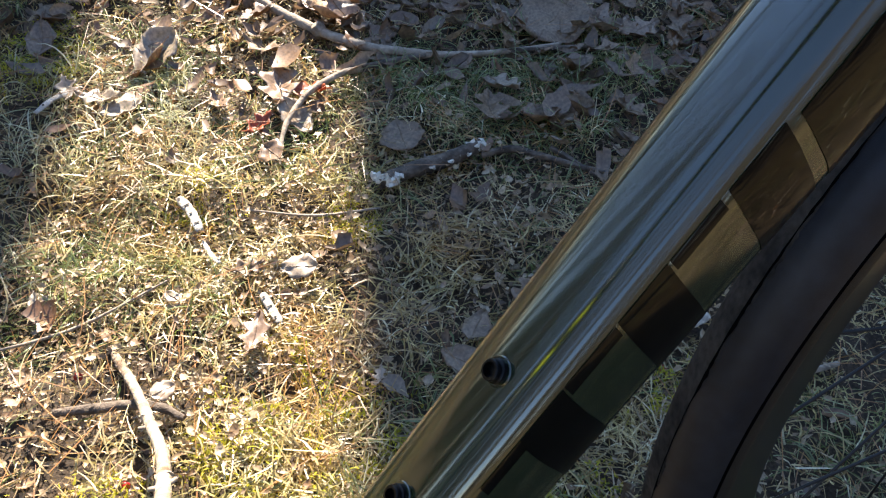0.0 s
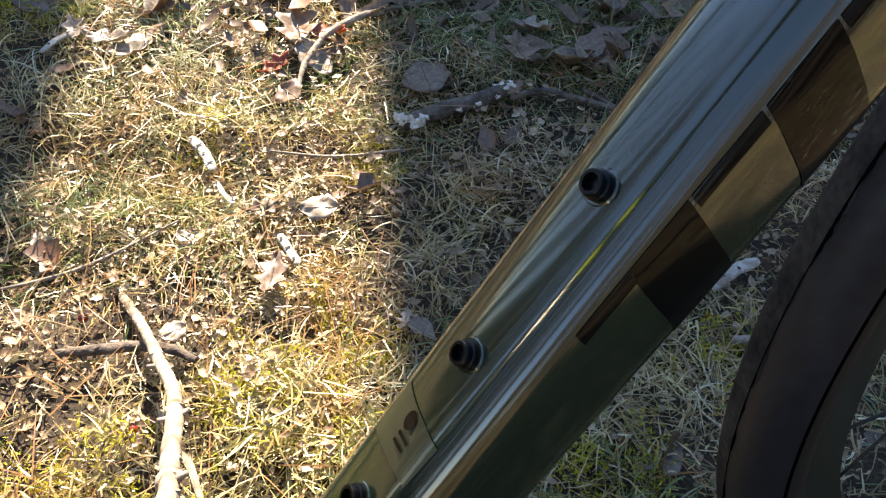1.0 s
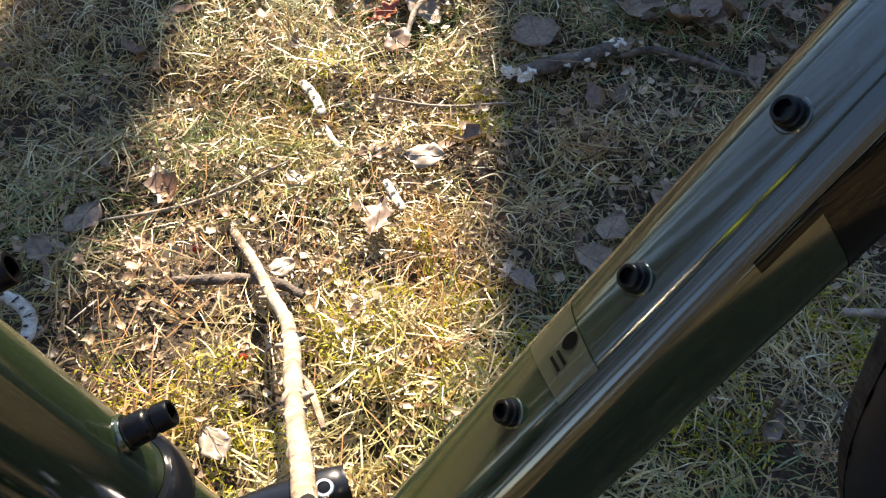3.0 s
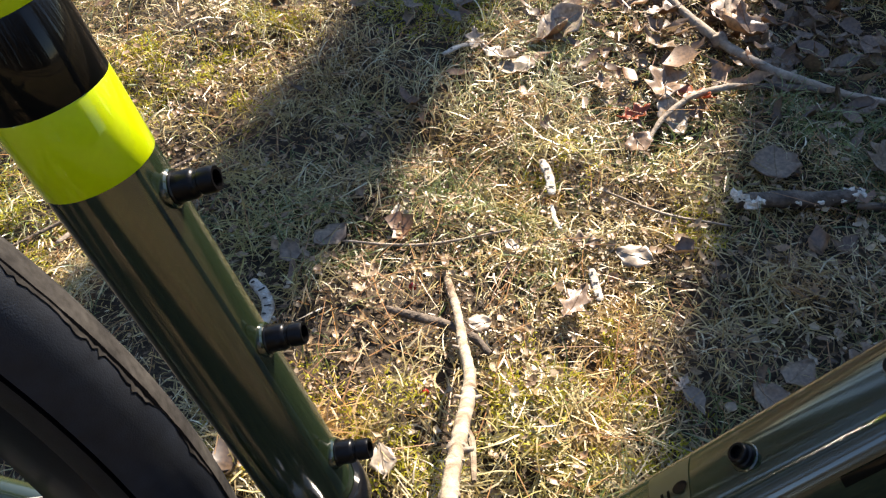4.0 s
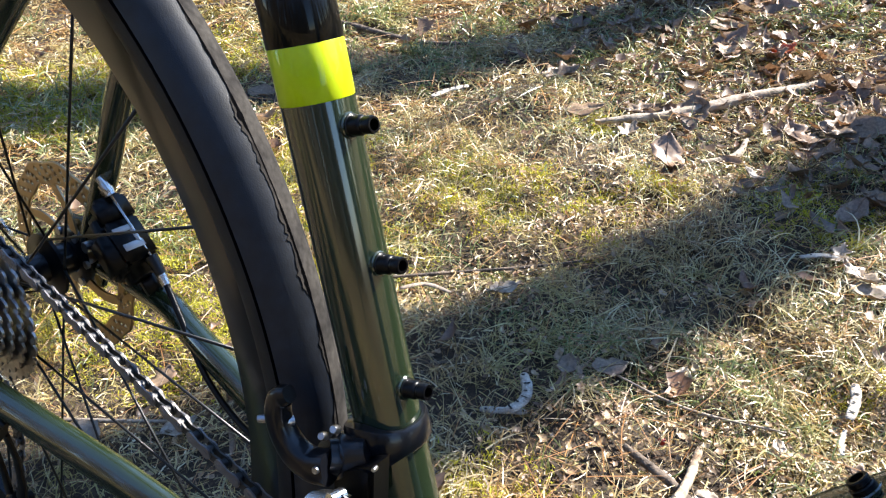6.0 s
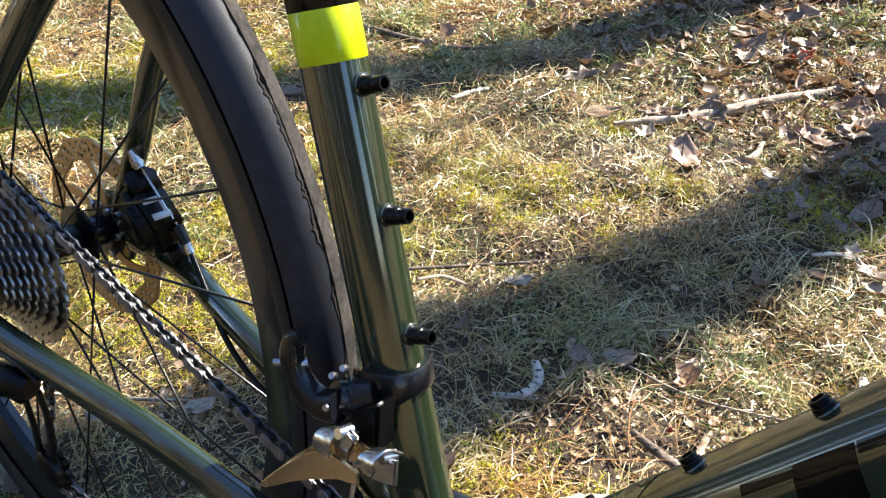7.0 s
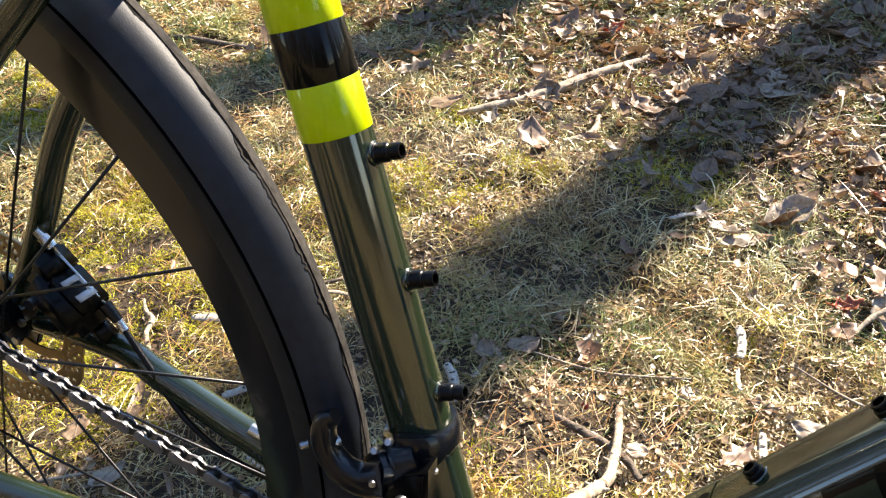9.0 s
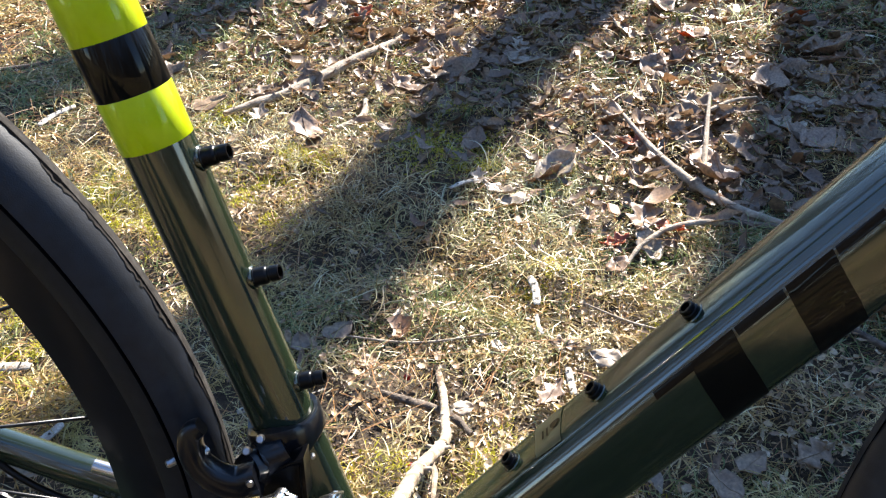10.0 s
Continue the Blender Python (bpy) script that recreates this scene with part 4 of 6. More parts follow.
# far crank arm, pointing back, with its two clamp bolts
bm = bmesh.new()
sweep(bm, bezier([(0.024, 0.070, 0.004), (0.010, 0.070, 0.003), (-0.050, 0.074, -0.006), (-0.120, 0.079, -0.017), (-0.165, 0.081, -0.024)], 5), [(0.010, 0.015), (0.012, 0.018), (0.008, 0.013), (0.008, 0.012)], 24, power=2.8)
far_arm = part("crank_arm", bm, BLACK_METAL, crank, "glossy dark grey crank arm")
for at in ((0.012, 0.0660, 0.0195), (0.004, 0.0750, 0.0185)):
    bm = bmesh.new()
    turned(bm, Vector(at), Vector((0.05, -0.1, 0.99)).normalized(), [(-0.003, 0.0050), (0.0006, 0.0050), (0.0010, 0.0045), (0.0010, 0.0032), (-0.002, 0.0030)], 18)
    part("clamp_bolt", bm, ALLOY, far_arm, "silver socket bolt")

# ---- front derailleur ----
fd = new("front_derailleur")
fd.parent = bicycle
fd["label"] = "black front derailleur with a polished steel cage"
bm = bmesh.new()
C = 0.1600
prof = [(0.0168, -0.0062), (0.0190, -0.0066), (0.0200, -0.0050), (0.0200, 0.0050), (0.0190, 0.0066), (0.0168, 0.0062)]
rings = []
for i in range(48):
    w = 2 * math.pi * i / 48
    d = NS * math.cos(w) + SIDE * math.sin(w)
    fat = 1 + 0.9 * max(0.0, -math.sin(w)) ** 4
    rings.append([bm.verts.new(seat_at(C + y * fat) + d * (r + 0.0004 + (0.004 * max(0.0, -math.sin(w)) ** 3 if r > 0.018 else 0))) for r, y in prof])
for i in range(48):
    for k in range(6):
        bm.faces.new((rings[i][k], rings[i][(k + 1) % 6], rings[(i + 1) % 48][(k + 1) % 6], rings[(i + 1) % 48][k]))
part("clamp", bm, BLACK_METAL, fd, "glossy black band clamp")


def fd_plate(name, poly, y0, y1, mat, bevel, label=""):
    bm = bmesh.new()
    plate(bm, poly, y0, y1, bevel)
    return part(name, bm, mat, fd, label, sharp=50)


bm = bmesh.new()
sweep(bm, bezier([seat_at(C - 0.001) - SIDE * 0.020 + NS * 0.006, seat_at(C - 0.003) - SIDE * 0.027 - NS * 0.008, Vector((-0.0560, -0.035, 0.1515))], 6), [(0.010, 0.0095), (0.0095, 0.0125), (0.0085, 0.0085)], 24, up=(0, 1, 0), power=2.6)
part("derailleur_body", bm, BLACK_METAL, fd)
fd_plate("derailleur_body", [(-0.0522, 0.1455), (-0.0343, 0.1555), (-0.0270, 0.1600), (-0.0270, 0.1310), (-0.0421, 0.1215), (-0.0522, 0.1284)], -0.0340, -0.0190, BLACK_PLASTIC, 0.0020)
bm = bmesh.new()
sweep(bm, bezier([(-0.0735, -0.039, 0.1828), (-0.0785, -0.040, 0.1790), (-0.0797, -0.041, 0.1715), (-0.0785, -0.041, 0.1640), (-0.0745, -0.041, 0.1570), (-0.0680, -0.041, 0.1515), (-0.0590, -0.040, 0.1488), (-0.0490, -0.038, 0.1510)], 6),
      [(0.0040, 0.0040), (0.0052, 0.0056), (0.0056, 0.0060), (0.0058, 0.0064), (0.0062, 0.0068), (0.0066, 0.0074), (0.0070, 0.0080), (0.0072, 0.0086)], 24, power=3.2)
part("cable_arm", bm, BLACK_METAL, fd, "curved glossy black cable arm")
for at, way, r in (((-0.0742, -0.0372, 0.1655), (-0.002, -0.005, 0.001), 0.0030), ((-0.0900, -0.0400, 0.1600), (-0.003, -0.003, 0.0), 0.0022), ((-0.0537, -0.0360, 0.1663), (0.001, -0.004, 0.003), 0.0022), ((-0.0460, -0.0360, 0.1745), (0.001, -0.004, 0.003), 0.0022),
                   ((-0.0513, -0.0440, 0.1534), (0.001, -0.003, 0.001), 0.0020), ((-0.0200, -0.0390, 0.1690), (0.001, -0.003, 0.001), 0.0012)):
    bm = bmesh.new()
    a, w = Vector(at), Vector(way)
    sweep(bm, [a, a + w * 0.7, a + w], [(r, r), (r, r), (r * 0.75, r * 0.75)], 12, up=(0.3, 0.1, 0.9))
    part("screw", bm, DARK_STEEL, fd)


def cage(y, dz, name, label):
    bm = bmesh.new()
    top = [(-0.0970, 0.0805), (-0.0817, 0.0993), (-0.0660, 0.1165), (-0.0521, 0.1305), (-0.0388, 0.1360), (-0.0292, 0.1342), (-0.0214, 0.1344)]
    low = [(-0.0213, 0.1261), (-0.0356, 0.1226), (-0.0543, 0.1103), (-0.0700, 0.0990), (-0.0823, 0.0887), (-0.0930, 0.0800)]
    plate(bm, [(x, z + dz) for x, z in top + low], y - 0.0009, y + 0.0009, 0.0005)
    part(name, bm, STEEL_GRASS_TINT, fd, label)


cage(-0.0530, 0.0, "cage_plate", "polished steel outer cage plate")
cage(-0.0390, 0.002, "cage_plate", "polished steel inner cage plate")
for pts, width in (([(-0.0930, -0.0535, 0.0830), (-0.0925, -0.0460, 0.0845), (-0.0930, -0.0385, 0.0840)], 0.0030), ([(-0.0470, -0.0536, 0.1330), (-0.0450, -0.0525, 0.1420), (-0.0430, -0.0470, 0.1455), (-0.0410, -0.0385, 0.1400)], 0.0065),
                   ([(-0.0170, -0.0536, 0.1390), (-0.0150, -0.0530, 0.1460), (-0.0130, -0.0470, 0.1490), (-0.0110, -0.0385, 0.1430)], 0.0055)):
    bm = bmesh.new()
    sweep(bm, bezier(pts, 6), [(width, 0.0012)] * 2, 14, up=(1, 0, 0.5), power=3.5)
    part("cage_bridge", bm, ALLOY, fd, "bright steel bridge")
fd_plate("cage_lug", [(-0.0412, 0.1374), (-0.0416, 0.1454), (-0.0390, 0.1500), (-0.0350, 0.1516), (-0.0324, 0.1490), (-0.0269, 0.1493), (-0.0277, 0.1452), (-0.0323, 0.1410), (-0.0339, 0.1295), (-0.0404, 0.1287)], -0.0500, -0.0460, ALLOY, 0.0010, "bright steel lug")
fd_plate("cage_lug", [(-0.0269, 0.1284), (-0.0119, 0.1450), (-0.0066, 0.1444), (-0.0031, 0.1477), (-0.0035, 0.1315), (-0.0167, 0.1278)], -0.0470, -0.0440, ALLOY, 0.0008, "bright steel lug")
for at, r in (((-0.0365, -0.0520, 0.1490), 0.0036), ((-0.0105, -0.0490, 0.1465), 0.0034), ((-0.0200, -0.0500, 0.1345), 0.0024)):
    bm = bmesh.new()
    a = Vector(at)
    sweep(bm, [a, a + Vector((0.0005, 0.003, -0.001)), a + Vector((0.001, 0.008, -0.002))], [(r * 0.8, r * 0.8), (r, r), (r, r)], 14, up=(0, 0, 1))
    part("pivot", bm, ALLOY, fd, "silver pivot lug")

# ---- rear derailleur ----
rd = new("rear_derailleur")
rd.parent = bicycle
rd["label"] = "black rear derailleur with a long cage"
bm = bmesh.new()
sweep(bm, bezier([(-0.470, -0.076, -0.004), (-0.436, -0.078, 0.006), (-0.398, -0.076, 0.020), (-0.362, -0.072, 0.030), (-0.342, -0.064, 0.030)], 6), [(0.012, 0.014), (0.013, 0.015), (0.012, 0.013), (0.009, 0.009)], 18, power=2.6)
part("derailleur_body", bm, BLACK_PLASTIC, rd)
bm = bmesh.new()
sweep(bm, bezier([(-0.400, -0.078, 0.030), (-0.385, -0.066, 0.014), (-0.376, -0.056, 0.000)], 6), [(0.008, 0.010), (0.008, 0.010)], 16, power=2.6)
part("knuckle", bm, BLACK_PLASTIC, rd)
bm = bmesh.new()
sweep(bm, [Vector((-0.350, -0.058, 0.020)), Vector((-0.353, -0.053, -0.010)), Vector((-0.357, -0.052, -0.040)), Vector((-0.364, -0.056, -0.075))], [(0.002, 0.0055), (0.002, 0.0045), (0.002, 0.005), (0.002, 0.010)], 12, power=3)
part("cage_plate", bm, BLACK_PLASTIC, rd)
bm = bmesh.new()
sweep(bm, [Vector((-0.372, -0.060, 0.012)), Vector((-0.374, -0.056, -0.030)), Vector((-0.378, -0.054, -0.070))], [(0.002, 0.004), (0.002, 0.004), (0.002, 0.006)], 12, power=3)
part("cage_plate", bm, BLACK_PLASTIC, rd)
bm = bmesh.new()
lathe(bm, [(0.0001, -0.060), (0.008, -0.0605), (0.0165, -0.058), (0.0185, -0.054), (0.0185, -0.051), (0.0001, -0.051)], (PULLEY.x + 0.006, 0, PULLEY.z + 0.004), 30, closed=False)
part("pulley_guard", bm, BLACK_PLASTIC, rd, "rounded black pulley guard")
for c in (PULLEY, PULLEY_UP):
    bm = bmesh.new()
    gear(bm, c, 0.0215, 11, -0.0022, 0.0022, 0.004)
    part("jockey_wheel", bm, BLACK_PLASTIC, rd)
bm = bmesh.new()
sweep(bm, bezier([(-0.330, -0.064, 0.040), (-0.355, -0.066, 0.046), (-0.395, -0.067, 0.043), (-0.440, -0.067, 0.036), (-0.490, -0.067, 0.022)], 6), 0.0024, 10)
part("gear_cable", bm, BLACK_PLASTIC, bicycle, "black gear cable housing")
bm = bmesh.new()
sweep(bm, bezier([(-0.366, -0.086, 0.026), (-0.400, -0.100, 0.024), (-0.418, -0.103, 0.006)], 6), 0.0008, 8)
part("gear_wire", bm, ALLOY, rd, "steel wire end")
bm = bmesh.new()
cyl(bm, (-0.415, -0.103, 0.010), (-0.420, -0.1035, -0.004), 0.0020, 0.0016, seg=10)
part("wire_cap", bm, WHITE_INK, rd, "white wire end cap")


# ---- sticks ----
AREA = (-3.0, 1.7, -0.75, 3.1)
CLEARED = np.ones((470, 385))   # 0 where grass lies flat, under sticks and bark; 1 cm cells


def flatten(pts, r=0.022):
    """Lays the grass flat along a stick."""
    for p in pts:
        i, j = int((p[0] - AREA[0]) * 100), int((p[1] - AREA[2]) * 100)
        for a in range(max(i - 5, 0), min(i + 6, 470)):
            for b in range(max(j - 5, 0), min(j + 6, 385)):
                d = math.hypot(a / 100 + AREA[0] + 0.005 - p[0], b / 100 + AREA[2] + 0.005 - p[1])
                CLEARED[a, b] = min(CLEARED[a, b], max(0.0, (d - r * 0.5) / r))


def standing(x, y):
    i = np.clip(((x - AREA[0]) * 100).astype(int), 0, 469)
    j = np.clip(((y - AREA[2]) * 100).astype(int), 0, 384)
    return np.clip(CLEARED[i, j], 0, 1)


def mounds(x, y):
    return 0.020 * np.clip(value_noise(x, y, 19, 6) * 2.2 - 0.9, 0, 1) * standing(x, y)


def lay(points, lift):
    return [floor_at(x, y, 0.012 + (lift[i] if isinstance(lift, (list, tuple)) else lift)) for i, (x, y) in enumerate(points)]


def stick(name, points, radii, mat, label, lift=0.006, knots=(), twigs=(), seg=12):
    """A stick on the ground; knots and side twigs are parts of it."""
    pts = bezier(lay(points, lift), 8)
    flatten(pts)
    bm = bmesh.new()
    sweep(bm, pts, [(r, r) for r in radii], seg, up=(0, 0, 1), rough=0.22)
    ob = part(name, bm, mat)
    tagged(ob, label, name.replace("_", " "))
    for u, r in knots:
        p = pts[int(u * (len(pts) - 1))]
        bm = bmesh.new()
        bmesh.ops.create_icosphere(bm, subdivisions=2, radius=r, matrix=Matrix.Translation(p) @ Matrix.Diagonal((1.0, 0.8, 1.1, 1)))
        for v in bm.verts:
            v.co += v.normal * r * 0.3 * noise.noise(v.co * 300)
        part("knot", bm, mat, ob)
    for tp, tr, tl in twigs:
        bm = bmesh.new()
        sweep(bm, bezier(lay(tp, tl), 6), [(r, r) for r in tr], 8, up=(0, 0, 1), rough=0.2)
        part("side_twig", bm, mat, ob)
    return ob


def prop_stick():
    """The pale stick that props the bicycle: its foot in the grass, its top under the bottom bracket."""
    pts = bezier([floor_at(-0.017, 0.504, 0.002), Vector((-0.012, 0.480, 0.008)), Vector((0.001, 0.412, 0.037)), Vector((0.008, 0.351, 0.065)), Vector((0.016, 0.268, 0.130)), Vector((0.010, 0.163, 0.226)), Vector((0.007, 0.120, 0.262)), Vector((0.004, 0.066, 0.302)), Vector((0.003, 0.052, 0.312))], 8)
    flatten(pts[:24])
    bm = bmesh.new()
    sweep(bm, pts, [(r, r) for r in (0.0028, 0.0046, 0.0050, 0.0056, 0.0058, 0.0054, 0.0056, 0.0056)], 16, up=(0, 0, 1), rough=0.24)
    ob = part("prop_stick", bm, STICK_PALE)
    tagged(ob, "pale crooked barkless stick propping the bicycle", "stick")
    for u, r in ((0.22, 0.0056), (0.36, 0.0066), (0.47, 0.0062), (0.54, 0.0076), (0.63, 0.0070), (0.68, 0.0080), (0.74, 0.0066), (0.82, 0.0064)):
        bm = bmesh.new()
        bmesh.ops.create_icosphere(bm, subdivisions=2, radius=r, matrix=Matrix.Translation(pts[int(u * (len(pts) - 1))]) @ Matrix.Diagonal((1.05, 0.7, 0.8, 1)))
        for v in bm.verts:
            v.co += v.normal * r * 0.3 * noise.noise(v.co * 300)
        part("knot", bm, STICK_GREY, ob, "darker brown knot")
    for u, side in ((0.55, -1), (0.56, 1), (0.69, 1), (0.40, -1)):
        bm = bmesh.new()
        a = pts[int(u * (len(pts) - 1))]
        cyl(bm, a, a + Vector((0.011 * side, 0.001, 0.003)), 0.0026, 0.0016, seg=8)
        part("twig_stub", bm, STICK_GREY, ob)
    bm = bmesh.new()
    sweep(bm, bezier([(0.011, 0.178, 0.212), (0.018, 0.165, 0.212), (0.020, 0.130, 0.222)], 6), [(0.0030, 0.0030), (0.0028, 0.0028), (0.0018, 0.0018)], 8, up=(0, 0, 1), rough=0.2)
    part("side_twig", bm, STICK_PALE, ob)


prop_stick()
stick("stick", [(-0.077, 0.42), (-0.045, 0.412), (-0.01, 0.402), (0.018, 0.386), (0.036, 0.365)], [0.004, 0.0052, 0.005, 0.0048, 0.003], STICK_DARK, "short dark twig under a pale stick", 0.014, ((0.3, 0.0058),))
stick("stick", [(0.337, 0.599), (0.38, 0.604), (0.445, 0.606), (0.487, 0.61)], [0.0085, 0.0105, 0.0105, 0.008], STICK_DARK, "dark bark stick spotted with white lichen", 0.012, (), (), 16)
stick("twig", [(0.479, 0.592), (0.516, 0.582), (0.543, 0.553), (0.568, 0.525), (0.609, 0.49)], [0.0042, 0.0050, 0.0048, 0.0042, 0.003], STICK_DARK, "brown forked twig on shaded grass", 0.012, (), [([(0.565, 0.562), (0.580, 0.530), (0.592, 0.495)], [0.004, 0.0036, 0.002], 0.010)])
stick("branch", [(0.277, 1.168), (0.325, 1.034), (0.38, 0.937), (0.426, 0.871), (0.48, 0.83), (0.54, 0.797), (0.617, 0.772), (0.696, 0.756)], [0.003, 0.0065, 0.0078, 0.0074, 0.0066, 0.0052, 0.004, 0.0025], STICK_GREY,
      "long grey branch lying on dead leaves", [0.03, 0.025, 0.02, 0.016, 0.014, 0.012, 0.01, 0.01], ((0.3, 0.012),),
      [([(0.401, 0.986), (0.420, 1.090), (0.442, 1.207)], [0.005, 0.0045, 0.003], [0.02, 0.035, 0.05]), ([(0.434, 1.161), (0.490, 1.210), (0.542, 1.247)], [0.0035, 0.0035, 0.002], [0.04, 0.04, 0.03]), ([(0.239, 1.197), (0.262, 1.170), (0.295, 1.154)], [0.003, 0.004, 0.004], 0.02)])
stick("twig", [(0.237, 0.689), (0.249, 0.718), (0.272, 0.754), (0.314, 0.791), (0.367, 0.818), (0.404, 0.826)], [0.002, 0.003, 0.0038, 0.0042, 0.0046, 0.005], STICK_GREY, "arched grey twig rising from grass", [0.004, 0.012, 0.022, 0.026, 0.02, 0.016])
stick("twig", [(0.39, 0.832), (0.487, 0.815), (0.577, 0.786), (0.704, 0.74), (0.817, 0.696)], [0.006, 0.0045, 0.004, 0.0035, 0.002], STICK_DARK, "thin dark twig beside a grey branch", 0.012)
stick("twig", [(-0.261, 1.091), (-0.23, 1.132), (-0.221, 1.175), (-0.23, 1.232)], [0.005, 0.007, 0.0065, 0.004], STICK_GREY, "curled pale piece of wood", 0.012)
stick("branch", [(-0.497, 1.148), (-0.443, 1.208), (-0.391, 1.262), (-0.337, 1.338), (-0.278, 1.418), (-0.222, 1.494), (-0.160, 1.597)], [0.005, 0.0085, 0.0105, 0.0115, 0.0105, 0.0085, 0.005], STICK_GREY, "pale fallen branch among dead leaves", 0.014)
stick("twig", [(-0.542, 0.511), (-0.474, 0.578), (-0.373, 0.673), (-0.299, 0.73)], [0.0015, 0.0028, 0.0026, 0.0014], STICK_DARK, "thin dark brown twig in dry grass", 0.010)
stick("twig", [(-1.792, 1.179), (-1.671, 1.3), (-1.517, 1.281), (-1.319, 1.319), (-1.094, 1.348), (-0.948, 1.411)], [0.006, 0.009, 0.009, 0.008, 0.007, 0.004], STICK_DARK, "long dark twig on sunlit grass", 0.012)
stick("twig", [(-0.712, 0.446), (-0.690, 0.424), (-0.668, 0.412), (-0.660, 0.388), (-0.640, 0.366), (-0.622, 0.350), (-0.604, 0.330)], [0.002, 0.0034, 0.0042, 0.0036, 0.0044, 0.0034, 0.002], STICK_PALE, "crooked white twig in mossy grass", 0.010, ((0.4, 0.005), (0.7, 0.005)))
stick("twig", [(-0.756, 0.015), (-0.64, 0.093), (-0.542, 0.171)], [0.002, 0.003, 0.002], STICK_GREY, "thin grey twig in shaded grass", 0.01)
stick("twig", [(0.509, 0.191), (0.587, 0.167), (0.685, 0.152)], [0.004, 0.005, 0.003], STICK_GREY, "short grey twig in shaded grass", 0.008)
stick("twig", [(0.431, 0.289), (0.48, 0.281), (0.548, 0.265)], [0.0015, 0.002, 0.0012], STICK_PALE, "thin pale stalk in shaded grass", 0.008)
stick("twig", [(-0.152, 0.527), (-0.046, 0.527), (0.061, 0.546)], [0.0012, 0.002, 0.0012], STICK_GREY, "thin brown stalk across the grass", 0.014)
stick("twig", [(0.176, 0.612), (0.244, 0.573), (0.321, 0.554)], [0.0012, 0.0018, 0.0012], STICK_GREY, "thin dry stalk across the grass", 0.016)

# lichen lumps on the dark stick
for x, y, r in ((0.343, 0.597, 0.009), (0.362, 0.592, 0.007), (0.484, 0.608, 0.011), (0.473, 0.612, 0.008), (0.409, 0.595, 0.004), (0.435, 0.593, 0.0035), (0.389, 0.606, 0.004), (0.452, 0.602, 0.003), (0.351, 0.587, 0.009), (0.374, 0.602, 0.005), (0.399, 0.608, 0.0045), (0.421, 0.604, 0.005), (0.443, 0.610, 0.0045), (0.463, 0.599, 0.005), (0.336, 0.604, 0.008)):
    bm = bmesh.new()
    bmesh.ops.create_icosphere(bm, subdivisions=2, radius=r, matrix=Matrix.Translation(floor_at(x, y, 0.030 if r < 0.01 else 0.026)) @ Matrix.Diagonal((1.0, 0.7, 0.5, 1)))
    for v in bm.verts:
        v.co += v.normal * r * 1.0 * noise.noise(v.co * 260)
    part("lichen_patch", bm, LICHEN)
    tagged(scene.collection.objects[-1], "small whitish lichen lump on a dark stick", "lichen", "lichen lumps")


# ---- strips of birch bark ----
def bark_strip(points, width, label, lift=0.010, roll=0.5, marks=3, mat=BIRCH):
    pts = bezier(lay(points, lift + 0.004), 6)
    flatten(pts)
    bm = bmesh.new()
    n, k = len(pts), 6
    rows, frames = [], []
    for i, p in enumerate(pts):
        t = (pts[min(i + 1, n - 1)] - pts[max(i - 1, 0)]).normalized()
        s = t.cross(Vector((0, 0, 1))).normalized()
        u = s.cross(t).normalized()
        u = u if u.z > 0 else -u
        end = 1 - 0.35 * max(0, abs(2 * i / (n - 1) - 1) - 0.75) / 0.25
        ragged = 1 + 0.22 * noise.noise(p * 170) + 0.1 * noise.noise(p * 420)
        row = []
        for j in range(k + 1):
            v = 2 * j / k - 1
            row.append(bm.verts.new(p + s * v * width / 2 * end * ragged - u * roll * width * 0.35 * v * v))
        rows.append(row)
        frames.append((p, t, s, u))
    for a, b in zip(rows, rows[1:]):
        for j in range(k):
            bm.faces.new((a[j], a[j + 1], b[j + 1], b[j]))
    ob = part("bark_strip", bm, mat)
    m = ob.modifiers.new("thick", "SOLIDIFY")
    m.thickness = 0.0012
    tagged(ob, label, "bark")
    for q in range(marks):
        i = int((q + 0.6) / marks * (n - 1))
        p, t, s, u = frames[min(i, n - 1)]
        bm = bmesh.new()
        for side in ((-1, 1) if q % 2 else (1,)):
            c = p + s * side * width * 0.14 + u * 0.0012
            a, b = t * 0.0011, s * width * 0.16
            vs = [bm.verts.new(c + a * ca + b * cb - u * roll * width * 0.35 * 0.1) for ca, cb in ((-1, -1), (-1.4, 0.2), (-0.8, 1), (1, 0.9), (1.3, -0.2), (0.9, -1))]
            bm.faces.new(vs)
        part("bark_mark", bm, BIRCH_DARK, ob, "black bark mark")
    return ob


bark_strip([(0.103, 0.669), (0.111, 0.639), (0.113, 0.601)], 0.012, "curled white birch bark strip with black marks", 0.022, 0.4, 4)
bark_strip([(0.152, 0.487), (0.154, 0.465), (0.157, 0.439)], 0.010, "short striped strip of birch bark", 0.014, 0.5, 3)
bark_strip([(-0.229, 0.456), (-0.21, 0.433), (-0.202, 0.405), (-0.21, 0.382)], 0.014, "curved white birch bark strip with black marks", 0.020, 0.7, 6)
bark_strip([(-0.248, 0.387), (-0.229, 0.397), (-0.212, 0.406), (-0.198, 0.414)], 0.011, "thin strip of birch bark under another", 0.000, 0.5, 5)
bark_strip([(-0.835, 1.063), (-0.831, 1.104), (-0.818, 1.128), (-0.802, 1.151)], 0.016, "small white birch bark strip with black marks", 0.020, 0.6, 5)
bark_strip([(-0.61, 0.43), (-0.572, 0.436), (-0.53, 0.437)], 0.016, "flat white birch bark strip in mossy grass", 0.016, 0.5, 4)
